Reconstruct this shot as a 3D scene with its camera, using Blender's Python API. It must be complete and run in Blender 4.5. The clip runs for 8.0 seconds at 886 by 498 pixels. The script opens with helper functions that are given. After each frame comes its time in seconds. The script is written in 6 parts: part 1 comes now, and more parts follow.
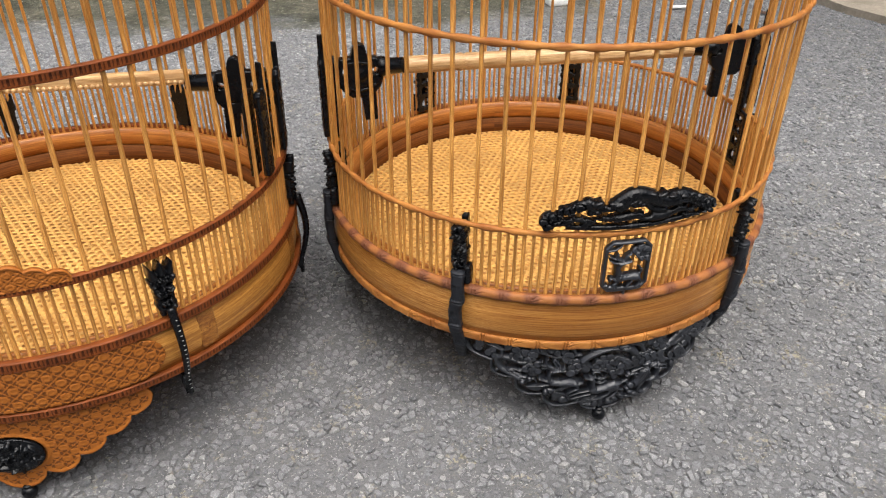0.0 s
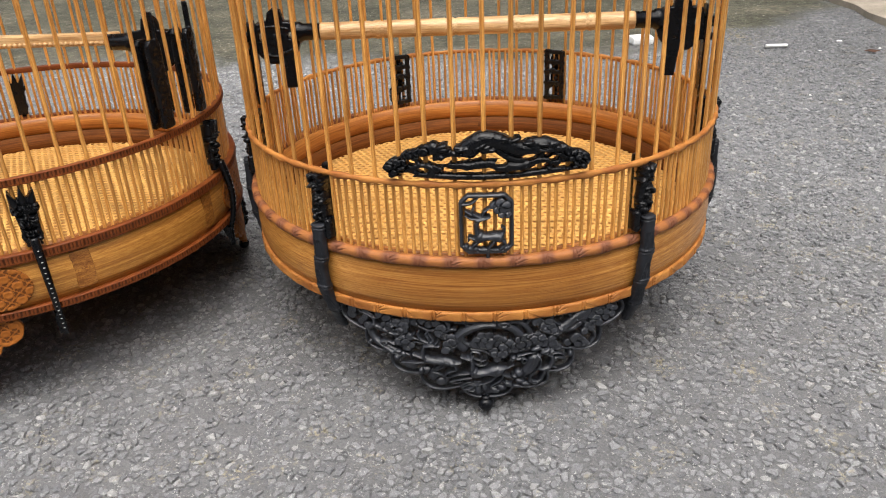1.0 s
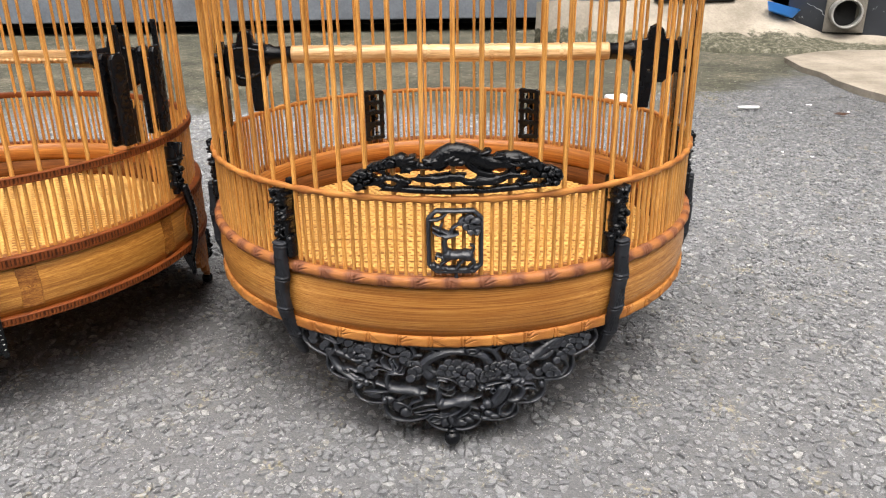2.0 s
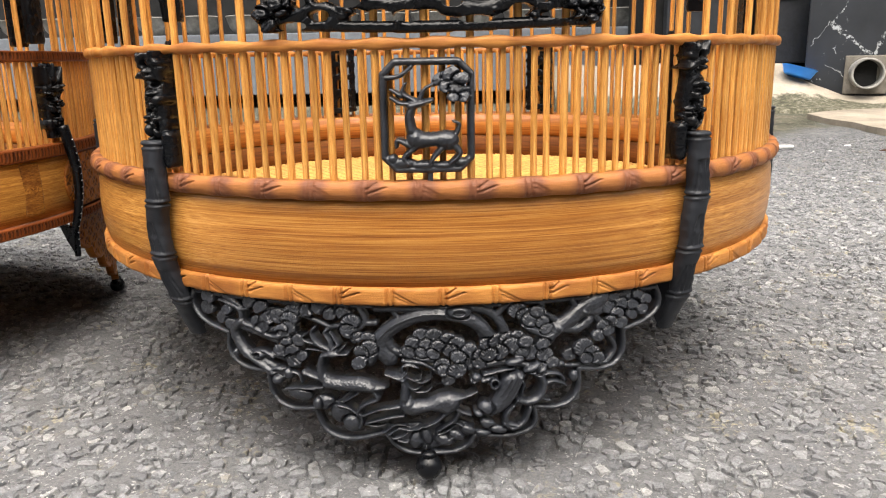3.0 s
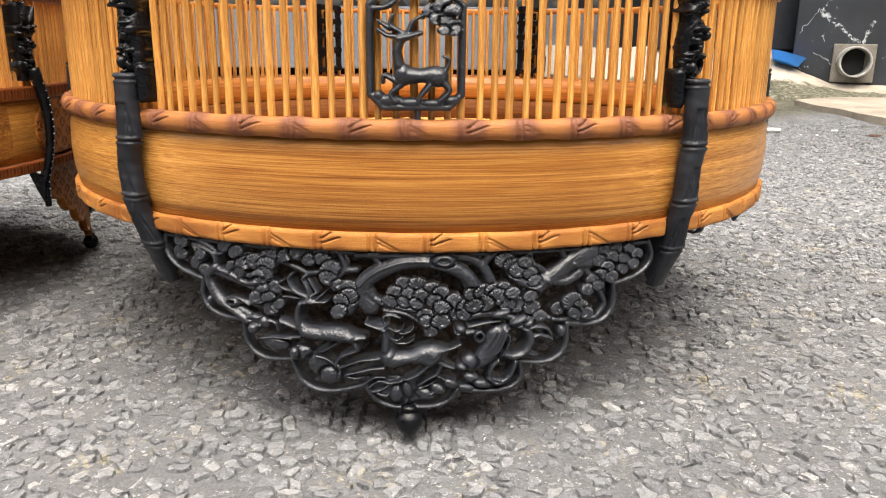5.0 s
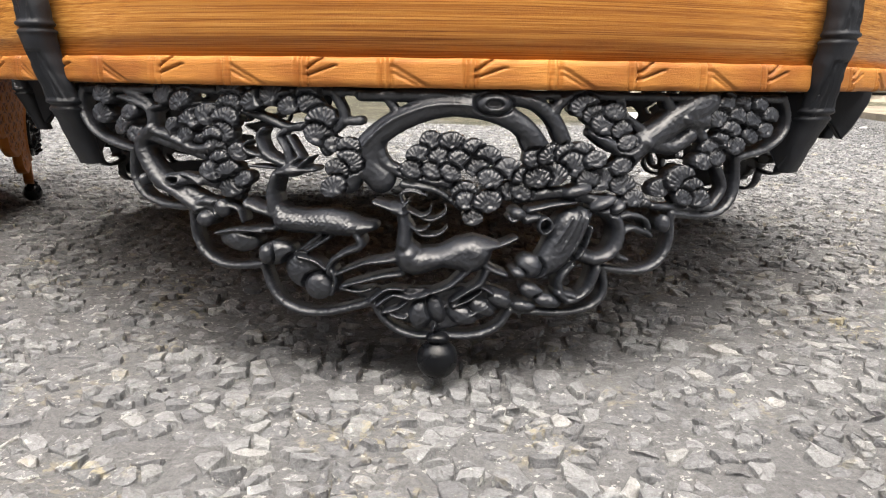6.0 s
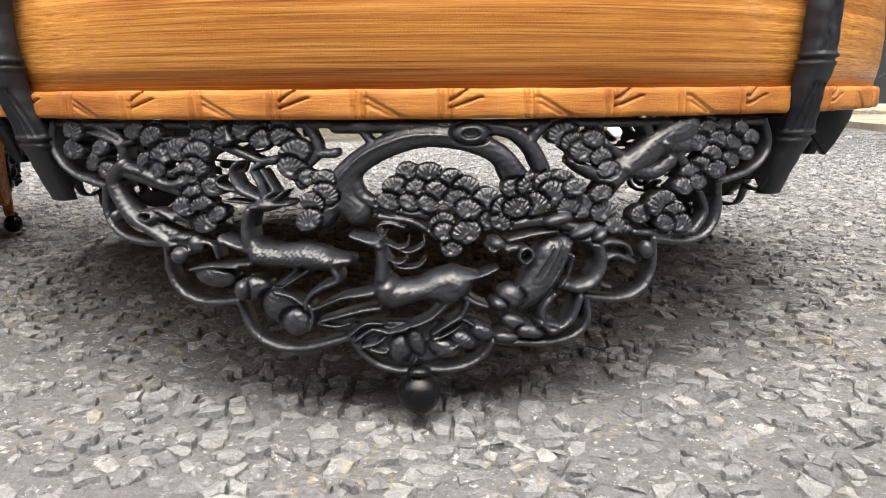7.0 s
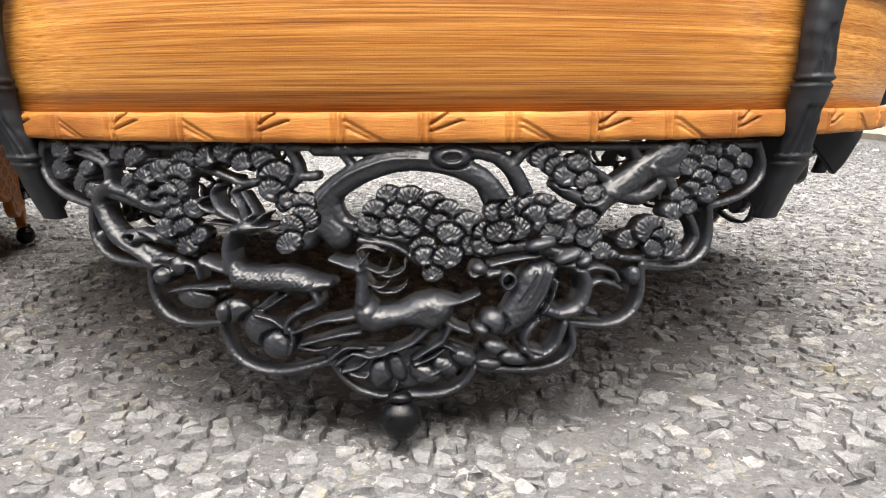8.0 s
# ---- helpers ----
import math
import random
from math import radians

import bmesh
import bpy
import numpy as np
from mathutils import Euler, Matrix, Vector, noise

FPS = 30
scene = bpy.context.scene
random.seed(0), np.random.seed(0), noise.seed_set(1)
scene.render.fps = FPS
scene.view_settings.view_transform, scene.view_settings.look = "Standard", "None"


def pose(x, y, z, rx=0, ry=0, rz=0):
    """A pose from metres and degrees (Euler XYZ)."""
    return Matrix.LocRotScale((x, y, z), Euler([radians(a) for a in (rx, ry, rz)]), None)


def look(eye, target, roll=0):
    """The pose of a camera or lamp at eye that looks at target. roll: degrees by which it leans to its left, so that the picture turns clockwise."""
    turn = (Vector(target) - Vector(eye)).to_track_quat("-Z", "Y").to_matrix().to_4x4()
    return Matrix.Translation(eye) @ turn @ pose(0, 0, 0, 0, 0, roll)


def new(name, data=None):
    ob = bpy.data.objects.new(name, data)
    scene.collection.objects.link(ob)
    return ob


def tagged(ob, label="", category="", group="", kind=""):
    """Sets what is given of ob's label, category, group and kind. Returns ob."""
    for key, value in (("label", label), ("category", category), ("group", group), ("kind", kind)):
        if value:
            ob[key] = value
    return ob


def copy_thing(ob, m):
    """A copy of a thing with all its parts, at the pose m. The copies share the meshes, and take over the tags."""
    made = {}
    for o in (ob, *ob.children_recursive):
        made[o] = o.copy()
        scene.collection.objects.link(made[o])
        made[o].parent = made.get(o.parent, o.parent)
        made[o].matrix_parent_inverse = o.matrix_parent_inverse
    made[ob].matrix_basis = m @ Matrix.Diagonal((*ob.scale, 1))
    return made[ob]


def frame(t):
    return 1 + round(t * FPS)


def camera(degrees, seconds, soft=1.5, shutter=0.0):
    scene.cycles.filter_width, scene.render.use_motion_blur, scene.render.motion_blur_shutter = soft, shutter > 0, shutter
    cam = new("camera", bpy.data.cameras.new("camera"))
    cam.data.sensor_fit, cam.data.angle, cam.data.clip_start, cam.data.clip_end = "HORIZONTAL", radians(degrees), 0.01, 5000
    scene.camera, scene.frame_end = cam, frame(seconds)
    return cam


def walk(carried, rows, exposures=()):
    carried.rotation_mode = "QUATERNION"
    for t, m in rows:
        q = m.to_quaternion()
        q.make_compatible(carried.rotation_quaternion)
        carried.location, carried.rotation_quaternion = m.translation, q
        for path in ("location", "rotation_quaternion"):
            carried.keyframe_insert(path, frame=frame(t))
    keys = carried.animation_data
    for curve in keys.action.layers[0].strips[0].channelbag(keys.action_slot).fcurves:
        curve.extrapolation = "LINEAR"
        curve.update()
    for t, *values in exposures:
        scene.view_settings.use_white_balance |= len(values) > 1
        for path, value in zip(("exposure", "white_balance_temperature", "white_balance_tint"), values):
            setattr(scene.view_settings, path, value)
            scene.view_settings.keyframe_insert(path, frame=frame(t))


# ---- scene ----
cam = camera(59.8, 8.0, soft=1.1)
PATH = [
    (0, (-0.189, -0.555, 0.413), (0.121, 1.102, -0.663), 0.3),
    (0.2, (-0.1425, -0.5559, 0.3929), (0.0556, 1.1370, -0.6535), -0.67),
    (0.5, (-0.064, -0.55, 0.361), (0.019, 1.172, -0.654), -1.4),
    (0.7, (-0.0197, -0.5603, 0.3377), (-0.0456, 1.1842, -0.6401), -2.49),
    (1, (-0.001, -0.58, 0.327), (-0.097, 1.205, -0.569), -2.7),
    (1.2, (0.0049, -0.5799, 0.3331), (-0.1110, 1.2114, -0.5488), -2.50),
    (1.5, (0.007, -0.595, 0.326), (-0.058, 1.228, -0.493), -1.1),
    (1.7, (0.004, -0.598, 0.323), (-0.031, 1.238, -0.471), -0.8),
    (2.8, (0.006, -0.441, 0.166), (-0.036, 1.491, -0.351), -0.9),
    (3, (0.014, -0.434, 0.156), (-0.034, 1.507, -0.324), -1.1),
    (3.2, (0.0125, -0.4341, 0.1442), (-0.0695, 1.5111, -0.3136), -0.93),
    (3.5, (0.013, -0.435, 0.127), (-0.071, 1.509, -0.336), -0.5),
    (4, (0.015, -0.434, 0.137), (-0.035, 1.51, -0.33), 0.3),
    (4.2, (0.016, -0.435, 0.143), (-0.023, 1.505, -0.342), 0.4),
    (5.3, (0.01, -0.411, 0.136), (0.027, 1.52, -0.387), 0.1),
    (5.5, (0.006, -0.391, 0.114), (0.026, 1.544, -0.389), -0.6),
    (5.8, (-0.0042, -0.3580, 0.0884), (0.0211, 1.5697, -0.4439), 0.45),
    (6, (0.001, -0.347, 0.073), (0.007, 1.604, -0.369), 0.8),
    (6.2, (0.0014, -0.3465, 0.0730), (0.0157, 1.6155, -0.3144), 0.85),
    (6.5, (0.002, -0.346, 0.073), (0.019, 1.624, -0.271), 0.9),
    (6.8, (0.0032, -0.3442, 0.0748), (0.0370, 1.6245, -0.2759), 0.12),
    (7, (0.004, -0.343, 0.076), (0.031, 1.616, -0.326), -0.4),
    (7.2, (0.0064, -0.3438, 0.0780), (-0.0160, 1.6036, -0.3772), -0.87),
    (7.5, (0.01, -0.345, 0.081), (-0.072, 1.607, -0.345), -1.6),
    (7.7, (0.0116, -0.3431, 0.0802), (-0.0890, 1.6152, -0.3134), -1.05),
    (8, (0.014, -0.34, 0.079), (-0.023, 1.623, -0.3), -0.2),
]
# the clip's camera opens up as it goes in
EXPOSURES = [(0.0, 0.57, 6500, 10), (0.5, 0.60, 6500, 10), (1.5, 0.76, 6500, 10), (3.0, 1.26, 6850, 10), (4.0, 1.27, 6850, 10), (5.5, 1.4, 6900, 10), (7.5, 1.52, 6900, 10), (8.0, 1.64, 6900, 10)]
walk(cam, [(t, look(eye, target, roll)) for t, eye, target, roll in PATH], EXPOSURES)

# ---- light ----
world = bpy.data.worlds.new("overcast_sky")
scene.world = world
world.use_nodes = True
wn = world.node_tree
sky = wn.nodes.new("ShaderNodeTexSky")
sky.sky_type, sky.sun_disc = "NISHITA", False
sky.sun_elevation, sky.sun_rotation = radians(70), radians(178)
sky.air_density, sky.dust_density, sky.ozone_density = 1.0, 4.0, 1.0
grey = wn.nodes.new("ShaderNodeHueSaturation")
grey.inputs["Saturation"].default_value = 0.38
wn.links.new(sky.outputs[0], grey.inputs["Color"])
wn.links.new(grey.outputs[0], wn.nodes["Background"].inputs["Color"])
wn.nodes["Background"].inputs["Strength"].default_value = 0.205

sun = new("sun", bpy.data.lights.new("sun", "SUN"))
sun.data.energy, sun.data.angle, sun.data.color = 2.75, radians(74), (1.0, 0.96, 0.9)
sun.matrix_world = look((0.02, -0.74, 2.03), (0, 0, 0))


# ---- materials ----
def rgb(c):
    return (*c, 1.0)


class Mat:
    """A small builder of node materials."""

    def __init__(self, name):
        self.mat = bpy.data.materials.new(name)
        self.mat.use_nodes = True
        self.tree = self.mat.node_tree
        self.bsdf = self.tree.nodes["Principled BSDF"]

    def node(self, kind, inputs=None, data_type="", blend_type="", operation="", feature=""):
        n = self.tree.nodes.new(kind)
        if data_type:
            n.data_type = data_type
        if blend_type:
            n.blend_type = blend_type
        if operation:
            n.operation = operation
        if feature:
            n.feature = feature
        for k, v in (inputs or {}).items():
            if hasattr(v, "is_linked"):
                self.tree.links.new(v, n.inputs[k])
            else:
                n.inputs[k].default_value = v
        return n

    def coords(self, which="Object", scale=(1, 1, 1)):
        c = self.node("ShaderNodeTexCoord")
        m = self.node("ShaderNodeMapping", {"Vector": c.outputs[which], "Scale": scale})
        return m.outputs[0]

    def noise(self, vec, scale, detail=4, rough=0.6, warp=0.0):
        return self.node("ShaderNodeTexNoise", {"Vector": vec, "Scale": scale, "Detail": detail, "Roughness": rough, "Distortion": warp}).outputs[0]

    def ramp(self, fac, *stops):
        n = self.node("ShaderNodeValToRGB", {"Fac": fac})
        cr = n.color_ramp
        while len(cr.elements) < len(stops):
            cr.elements.new(0.5)
        for e, (p, c) in zip(cr.elements, stops):
            e.position, e.color = p, rgb(c if hasattr(c, "__len__") else (c, c, c))
        return n.outputs[0]

    def mix(self, fac, a, b, how="MIX"):
        n = self.node("ShaderNodeMix", data_type="RGBA", blend_type=how)
        for i, v in ((0, fac), (6, a), (7, b)):
            if hasattr(v, "is_linked"):
                self.tree.links.new(v, n.inputs[i])
            else:
                n.inputs[i].default_value = rgb(v) if hasattr(v, "__len__") else v
        return n.outputs[2]

    def math(self, op, a, b=0.0):
        n = self.node("ShaderNodeMath", operation=op)
        for i, v in ((0, a), (1, b)):
            if hasattr(v, "is_linked"):
                self.tree.links.new(v, n.inputs[i])
            else:
                n.inputs[i].default_value = v
        return n.outputs[0]

    def random(self):
        return self.node("ShaderNodeObjectInfo").outputs["Random"]

    def finish(self, colour, rough=0.5, bump=None, depth=0.001, strength=0.6, spec=0.5, coat=0.0):
        for k, v in (("Base Color", colour), ("Roughness", rough), ("Specular IOR Level", spec), ("Coat Weight", coat)):
            if hasattr(v, "is_linked"):
                self.tree.links.new(v, self.bsdf.inputs[k])
            else:
                self.bsdf.inputs[k].default_value = rgb(v) if hasattr(v, "__len__") else v
        if bump is not None:
            b = self.node("ShaderNodeBump", {"Height": bump, "Distance": depth, "Strength": strength})
            self.tree.links.new(b.outputs[0], self.bsdf.inputs["Normal"])
        return self.mat


def bamboo(name, light, mid, dark, which="UV", scale=(6, 260, 1), rough=0.42, coat=0.15, vary=0.0, figure=0.0, spec=0.4):
    """Varnished bamboo with fibres drawn out along its length; figure: how much short wavy grain breaks in."""
    m = Mat(name)
    v = m.coords(which, scale)
    fine = m.noise(v, 6.0, 5, 0.7)
    if figure:
        short = m.noise(m.coords(which, (scale[0] * 5, scale[1] * 0.9, 1)), 6.0, 4, 0.7, 0.5)
        # the grain turns short and wavy towards the joints of the three bent strips
        u = m.node("ShaderNodeSeparateXYZ", {"Vector": m.coords(which)}).outputs[0]
        third = m.math("FRACT", m.math("ADD", m.math("MULTIPLY", u, 3.0 / 1.068), 0.0))
        away = m.math("ABSOLUTE", m.math("SUBTRACT", third, 0.5))
        away = m.math("ADD", away, m.math("MULTIPLY", m.math("SUBTRACT", m.noise(m.coords(which, (14, 60, 1)), 2.0, 3, 0.6), 0.5), 0.16))
        wavy = m.ramp(away, (0.17, 0.0), (0.26, figure))
        fine = m.mix(wavy, fine, short)
    streak = m.noise(m.coords(which, tuple(s * 0.22 for s in scale)), 6.0, 4, 0.6)
    broad = m.noise(m.coords(which, tuple(s * 0.07 for s in scale)), 4.0, 3, 0.55, 0.3)
    col = m.ramp(fine, (0.34, dark), (0.48, mid), (0.64, light))
    col = m.mix(0.8, col, m.ramp(streak, (0.36, (0.62, 0.51, 0.43)), (0.52, (1.0, 0.98, 0.95)), (0.66, (1.25, 1.32, 1.45))), "MULTIPLY")
    col = m.mix(0.7, col, m.ramp(broad, (0.3, (0.72, 0.66, 0.60)), (0.7, (1.12, 1.12, 1.12))), "MULTIPLY")
    if figure:
        col = m.mix(m.math("MULTIPLY", wavy, 0.8), col, m.mix(1.0, col, (1.55, 1.75, 2.1), "MULTIPLY"))
    if vary:
        r = m.ramp(m.random(), (0.0, 1.0 - vary), (1.0, 1.0 + vary * 0.4))
        col = m.mix(1.0, col, r, "MULTIPLY")
    return m.finish(col, m.ramp(fine, (0.2, rough + 0.12), (0.8, rough - 0.08)), fine, 0.0003, 0.5, spec, coat)


BAND = bamboo("honey_bamboo_band", (0.475, 0.238, 0.063), (0.345, 0.139, 0.026), (0.165, 0.050, 0.0085), scale=(4, 480, 1), rough=0.34, coat=0.18, figure=0.85, spec=0.22)
BAND_DARK = bamboo("amber_bamboo_band", (0.56, 0.28, 0.060), (0.40, 0.165, 0.027), (0.22, 0.078, 0.012), scale=(5, 330, 1), figure=0.6)
LIP = bamboo("inner_lip_bamboo", (0.50, 0.205, 0.044), (0.38, 0.14, 0.025), (0.24, 0.078, 0.014), scale=(4, 300, 1))
TRAY = bamboo("brown_tray_edge", (0.20, 0.068, 0.012), (0.13, 0.042, 0.008), (0.07, 0.022, 0.005), scale=(4, 200, 1), rough=0.7, coat=0.0, spec=0.15)
BAR = bamboo("bamboo_bar", (0.74, 0.40, 0.115), (0.59, 0.275, 0.06), (0.37, 0.14, 0.026), "Object", (700, 700, 22), 0.4, 0.15, 0.28)
PATCH = bamboo("scarfed_patch", (0.42, 0.19, 0.038), (0.28, 0.105, 0.018), (0.13, 0.042, 0.008), "Object", (60, 60, 420), 0.45, 0.1)
PERCH = bamboo("pale_bamboo_perch", (0.70, 0.48, 0.25), (0.58, 0.36, 0.16), (0.38, 0.20, 0.07), "Object", (12, 200, 200), 0.38, 0.2)


def carved_trim(name, top, deep, knots=0):
    m = Mat(name)
    v = m.coords("UV", (30, 160, 1))
    n = m.noise(v, 5.0, 5, 0.7)
    blot = m.noise(m.coords("UV", (16, 16, 1)), 3.0, 3, 0.5)
    col = m.mix(m.ramp(blot, (0.35, 0.0), (0.65, 1.0)), deep, top)
    if knots:
        # each carved knot is stained dark, the wood between left pale
        u = m.node("ShaderNodeSeparateXYZ", {"Vector": m.coords("UV")}).outputs[0]
        turn = m.math("ADD", m.math("MULTIPLY", m.math("SUBTRACT", m.math("DIVIDE", u, 0.17), math.pi), knots / (2 * math.pi)), 99.95)
        off = m.math("ABSOLUTE", m.math("SUBTRACT", m.math("FRACT", turn), 0.5))
        off = m.math("ADD", off, m.math("MULTIPLY", m.math("SUBTRACT", blot, 0.5), 0.35))
        col = m.mix(m.ramp(off, (0.16, 0.0), (0.34, 1.0)), top, deep)
    col = m.mix(0.6, col, m.ramp(n, (0.3, 0.55), (0.7, 1.1)), "MULTIPLY")
    return m.finish(col, 0.5, n, 0.0004, 0.5, 0.22, 0.0)


TRIM_RED = carved_trim("reddish_carved_trim", (0.37, 0.142, 0.044), (0.20, 0.074, 0.036), 58)
TRIM_ORANGE = carved_trim("orange_carved_trim", (0.50, 0.210, 0.050), (0.30, 0.105, 0.024))
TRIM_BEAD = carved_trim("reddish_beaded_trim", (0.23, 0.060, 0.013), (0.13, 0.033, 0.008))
# darker brown for the sunk faces of the beaded trims
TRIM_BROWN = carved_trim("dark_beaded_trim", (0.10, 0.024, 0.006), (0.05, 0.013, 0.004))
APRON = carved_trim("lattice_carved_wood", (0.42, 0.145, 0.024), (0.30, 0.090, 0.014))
# darker brown for the sunk faces of the lattice carving
SUNK_BROWN = carved_trim("dark_brown_sunk_wood", (0.19, 0.060, 0.012), (0.11, 0.034, 0.008))
MID_RING = carved_trim("bamboo_ring", (0.50, 0.21, 0.05), (0.30, 0.10, 0.025))


def black_lacquer(name, base, rough, spec):
    m = Mat(name)
    v = m.coords("Object", (1, 1, 1))
    n = m.noise(v, 900.0, 4, 0.65)
    wear = m.noise(v, 90.0, 4, 0.6)
    col = m.ramp(wear, (0.35, (base * 0.88, base, base * 1.30)), (0.8, (base * 1.7, base * 1.95, base * 2.6)))
    return m.finish(col, m.ramp(wear, (0.3, rough - 0.06), (0.75, rough + 0.16)), n, 0.0003, 0.35, spec)


LACQUER = black_lacquer("black_carved_wood", 0.013, 0.36, 0.62)
MATT = black_lacquer("matt_black_post", 0.010, 0.48, 0.35)
GLOSS = black_lacquer("glossy_black_wood", 0.0025, 0.22, 0.25)


def woven():
    m = Mat("woven_cane")
    v = m.coords("Object", (1, 1, 1))
    n = m.noise(v, 320.0, 4, 0.6)
    big = m.noise(v, 14.0, 3, 0.5)
    isl = m.node("ShaderNodeNewGeometry").outputs["Random Per Island"]
    col = m.ramp(n, (0.3, (0.58, 0.285, 0.068)), (0.7, (0.80, 0.455, 0.135)))
    col = m.mix(1.0, col, m.ramp(isl, (0.0, 0.72), (1.0, 1.1)), "MULTIPLY")
    col = m.mix(0.5, col, m.ramp(big, (0.3, 0.75), (0.7, 1.1)), "MULTIPLY")
    return m.finish(col, 0.5, n, 0.0003, 0.5, 0.4)


CANE = woven()
CANE_BACK = bamboo("mat_backing", (0.58, 0.29, 0.070), (0.46, 0.21, 0.045), (0.34, 0.13, 0.026), "Object", (60, 60, 60), 0.6, 0.0)


def asphalt(name, chips):
    """Worn asphalt. chips: the stones themselves; else the sheet of bitumen and grit that they are set in, which farther off carries the whole surface."""
    m = Mat(name)
    v = m.coords("Object")
    grit = m.noise(v, 800.0, 5, 0.75)
    fine = m.noise(v, 2400.0, 3, 0.7)
    lump = m.noise(v, 330.0, 3, 0.55)
    clod = m.noise(v, 95.0, 3, 0.6)
    blot = m.noise(v, 9.0, 5, 0.6)
    stone = ((0.0, (0.158, 0.160, 0.168)), (0.5, (0.220, 0.223, 0.230)), (0.90, (0.275, 0.278, 0.283)), (0.96, (0.31, 0.311, 0.307)), (1.0, (0.40, 0.395, 0.385)))
    if chips:
        col = m.ramp(m.node("ShaderNodeNewGeometry").outputs["Random Per Island"], *stone)
        height = m.math("ADD", m.math("MULTIPLY", lump, 1.2), m.math("MULTIPLY", grit, 0.8))
        amount, depth = 0.85, 0.0016
    else:
        seeds = m.node("ShaderNodeAttribute")
        seeds.attribute_name = "bitumen"
        near = seeds.outputs["Fac"]
        bare = m.math("SUBTRACT", 1.0, near)
        jit = m.node("ShaderNodeTexNoise", {"Vector": v, "Scale": 130.0, "Detail": 2.0})
        warp = m.node("ShaderNodeMix", data_type="VECTOR")
        warp.inputs[0].default_value = 0.006
        m.tree.links.new(v, warp.inputs[4])
        m.tree.links.new(jit.outputs["Color"], warp.inputs[5])
        wv = warp.outputs[1]
        edge = m.node("ShaderNodeTexVoronoi", {"Vector": wv, "Scale": 98.0, "Randomness": 1.0}, feature="DISTANCE_TO_EDGE").outputs[0]
        vor = m.node("ShaderNodeTexVoronoi", {"Vector": wv, "Scale": 98.0, "Randomness": 1.0})
        rnd = m.node("ShaderNodeSeparateColor", {"Color": vor.outputs["Color"]})
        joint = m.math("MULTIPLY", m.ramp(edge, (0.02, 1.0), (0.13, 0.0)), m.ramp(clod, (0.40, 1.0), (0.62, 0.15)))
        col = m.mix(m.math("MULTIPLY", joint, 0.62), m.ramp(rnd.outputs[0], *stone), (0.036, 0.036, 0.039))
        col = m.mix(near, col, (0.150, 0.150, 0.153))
        far = m.math("ADD", m.math("MULTIPLY", m.ramp(edge, (0.0, 0.0), (0.22, 1.0)), 2.2), m.math("MULTIPLY", rnd.outputs[2], 1.4))
        height = m.math("ADD", m.math("MULTIPLY", far, bare), m.math("MULTIPLY", lump, 0.8))
        height = m.math("ADD", height, m.math("ADD", m.math("MULTIPLY", m.math("MULTIPLY", clod, bare), 1.6), m.math("MULTIPLY", grit, 0.9)))
        amount, depth = 0.8, 0.0015
    col = m.mix(0.75, col, m.ramp(grit, (0.3, 0.58), (0.7, 1.36)), "MULTIPLY")
    col = m.mix(0.6, col, m.ramp(fine, (0.3, 0.75), (0.7, 1.25)), "MULTIPLY")
    col = m.mix(0.6, col, m.ramp(lump, (0.35, 0.78), (0.65, 1.14)), "MULTIPLY")
    # crumbs of pale and of yellowish grit
    crumb = m.math("MULTIPLY", m.ramp(m.noise(v, 520.0, 3, 0.6), (0.60, 0.0), (0.64, 1.0)), m.ramp(clod, (0.42, 0.0), (0.54, amount)))
    col = m.mix(crumb, col, (0.50, 0.495, 0.47))
    dust = m.math("MULTIPLY", m.ramp(m.noise(v, 30.0, 4, 0.65), (0.54, 0.0), (0.66, amount)), m.ramp(m.noise(v, 300.0, 3, 0.6), (0.53, 0.0), (0.62, 1.0)))
    col = m.mix(dust, col, (0.36, 0.32, 0.22))
    col = m.mix(0.7, col, m.ramp(blot, (0.3, 0.84), (0.7, 1.06)), "MULTIPLY")
    # the asphalt gets darker towards the back right, with uneven edges
    p = m.node("ShaderNodeSeparateXYZ", {"Vector": v})
    back_right = m.math("ADD", m.math("ADD", m.math("MULTIPLY", p.outputs[0], 0.6), m.math("MULTIPLY", p.outputs[1], 0.6)), m.math("MULTIPLY", m.math("SUBTRACT", blot, 0.5), 0.5))
    col = m.mix(1.0, col, m.ramp(back_right, (0.40, 1.0), (0.95, 0.68)), "MULTIPLY")
    if not chips:
        # mossy old concrete farther back
        wide = m.noise(v, 1.6, 4, 0.55)
        line = m.math("ADD", p.outputs[1], m.math("MULTIPLY", m.math("SUBTRACT", blot, 0.5), 0.35))
        line = m.math("ADD", line, m.math("MULTIPLY", m.math("SUBTRACT", wide, 0.5), 0.5))
        line = m.math("SUBTRACT", line, m.math("MULTIPLY", m.math("MAXIMUM", m.math("SUBTRACT", p.outputs[0], 0.50), 0.0), 1.2))
        where = m.ramp(m.math("DIVIDE", line, 2.0), (0.40, 0.0), (0.47, 1.0))
        moss = m.ramp(m.noise(v, 5.0, 6, 0.7), (0.3, (0.035, 0.037, 0.023)), (0.48, (0.085, 0.082, 0.055)), (0.68, (0.19, 0.165, 0.12)))
        moss = m.mix(0.85, moss, m.ramp(m.noise(v, 60.0, 5, 0.75), (0.35, 0.3), (0.65, 1.55)), "MULTIPLY")
        moss = m.mix(m.ramp(m.noise(v, 120.0, 3, 0.6), (0.64, 0.0), (0.70, 0.8)), moss, (0.60, 0.58, 0.50))
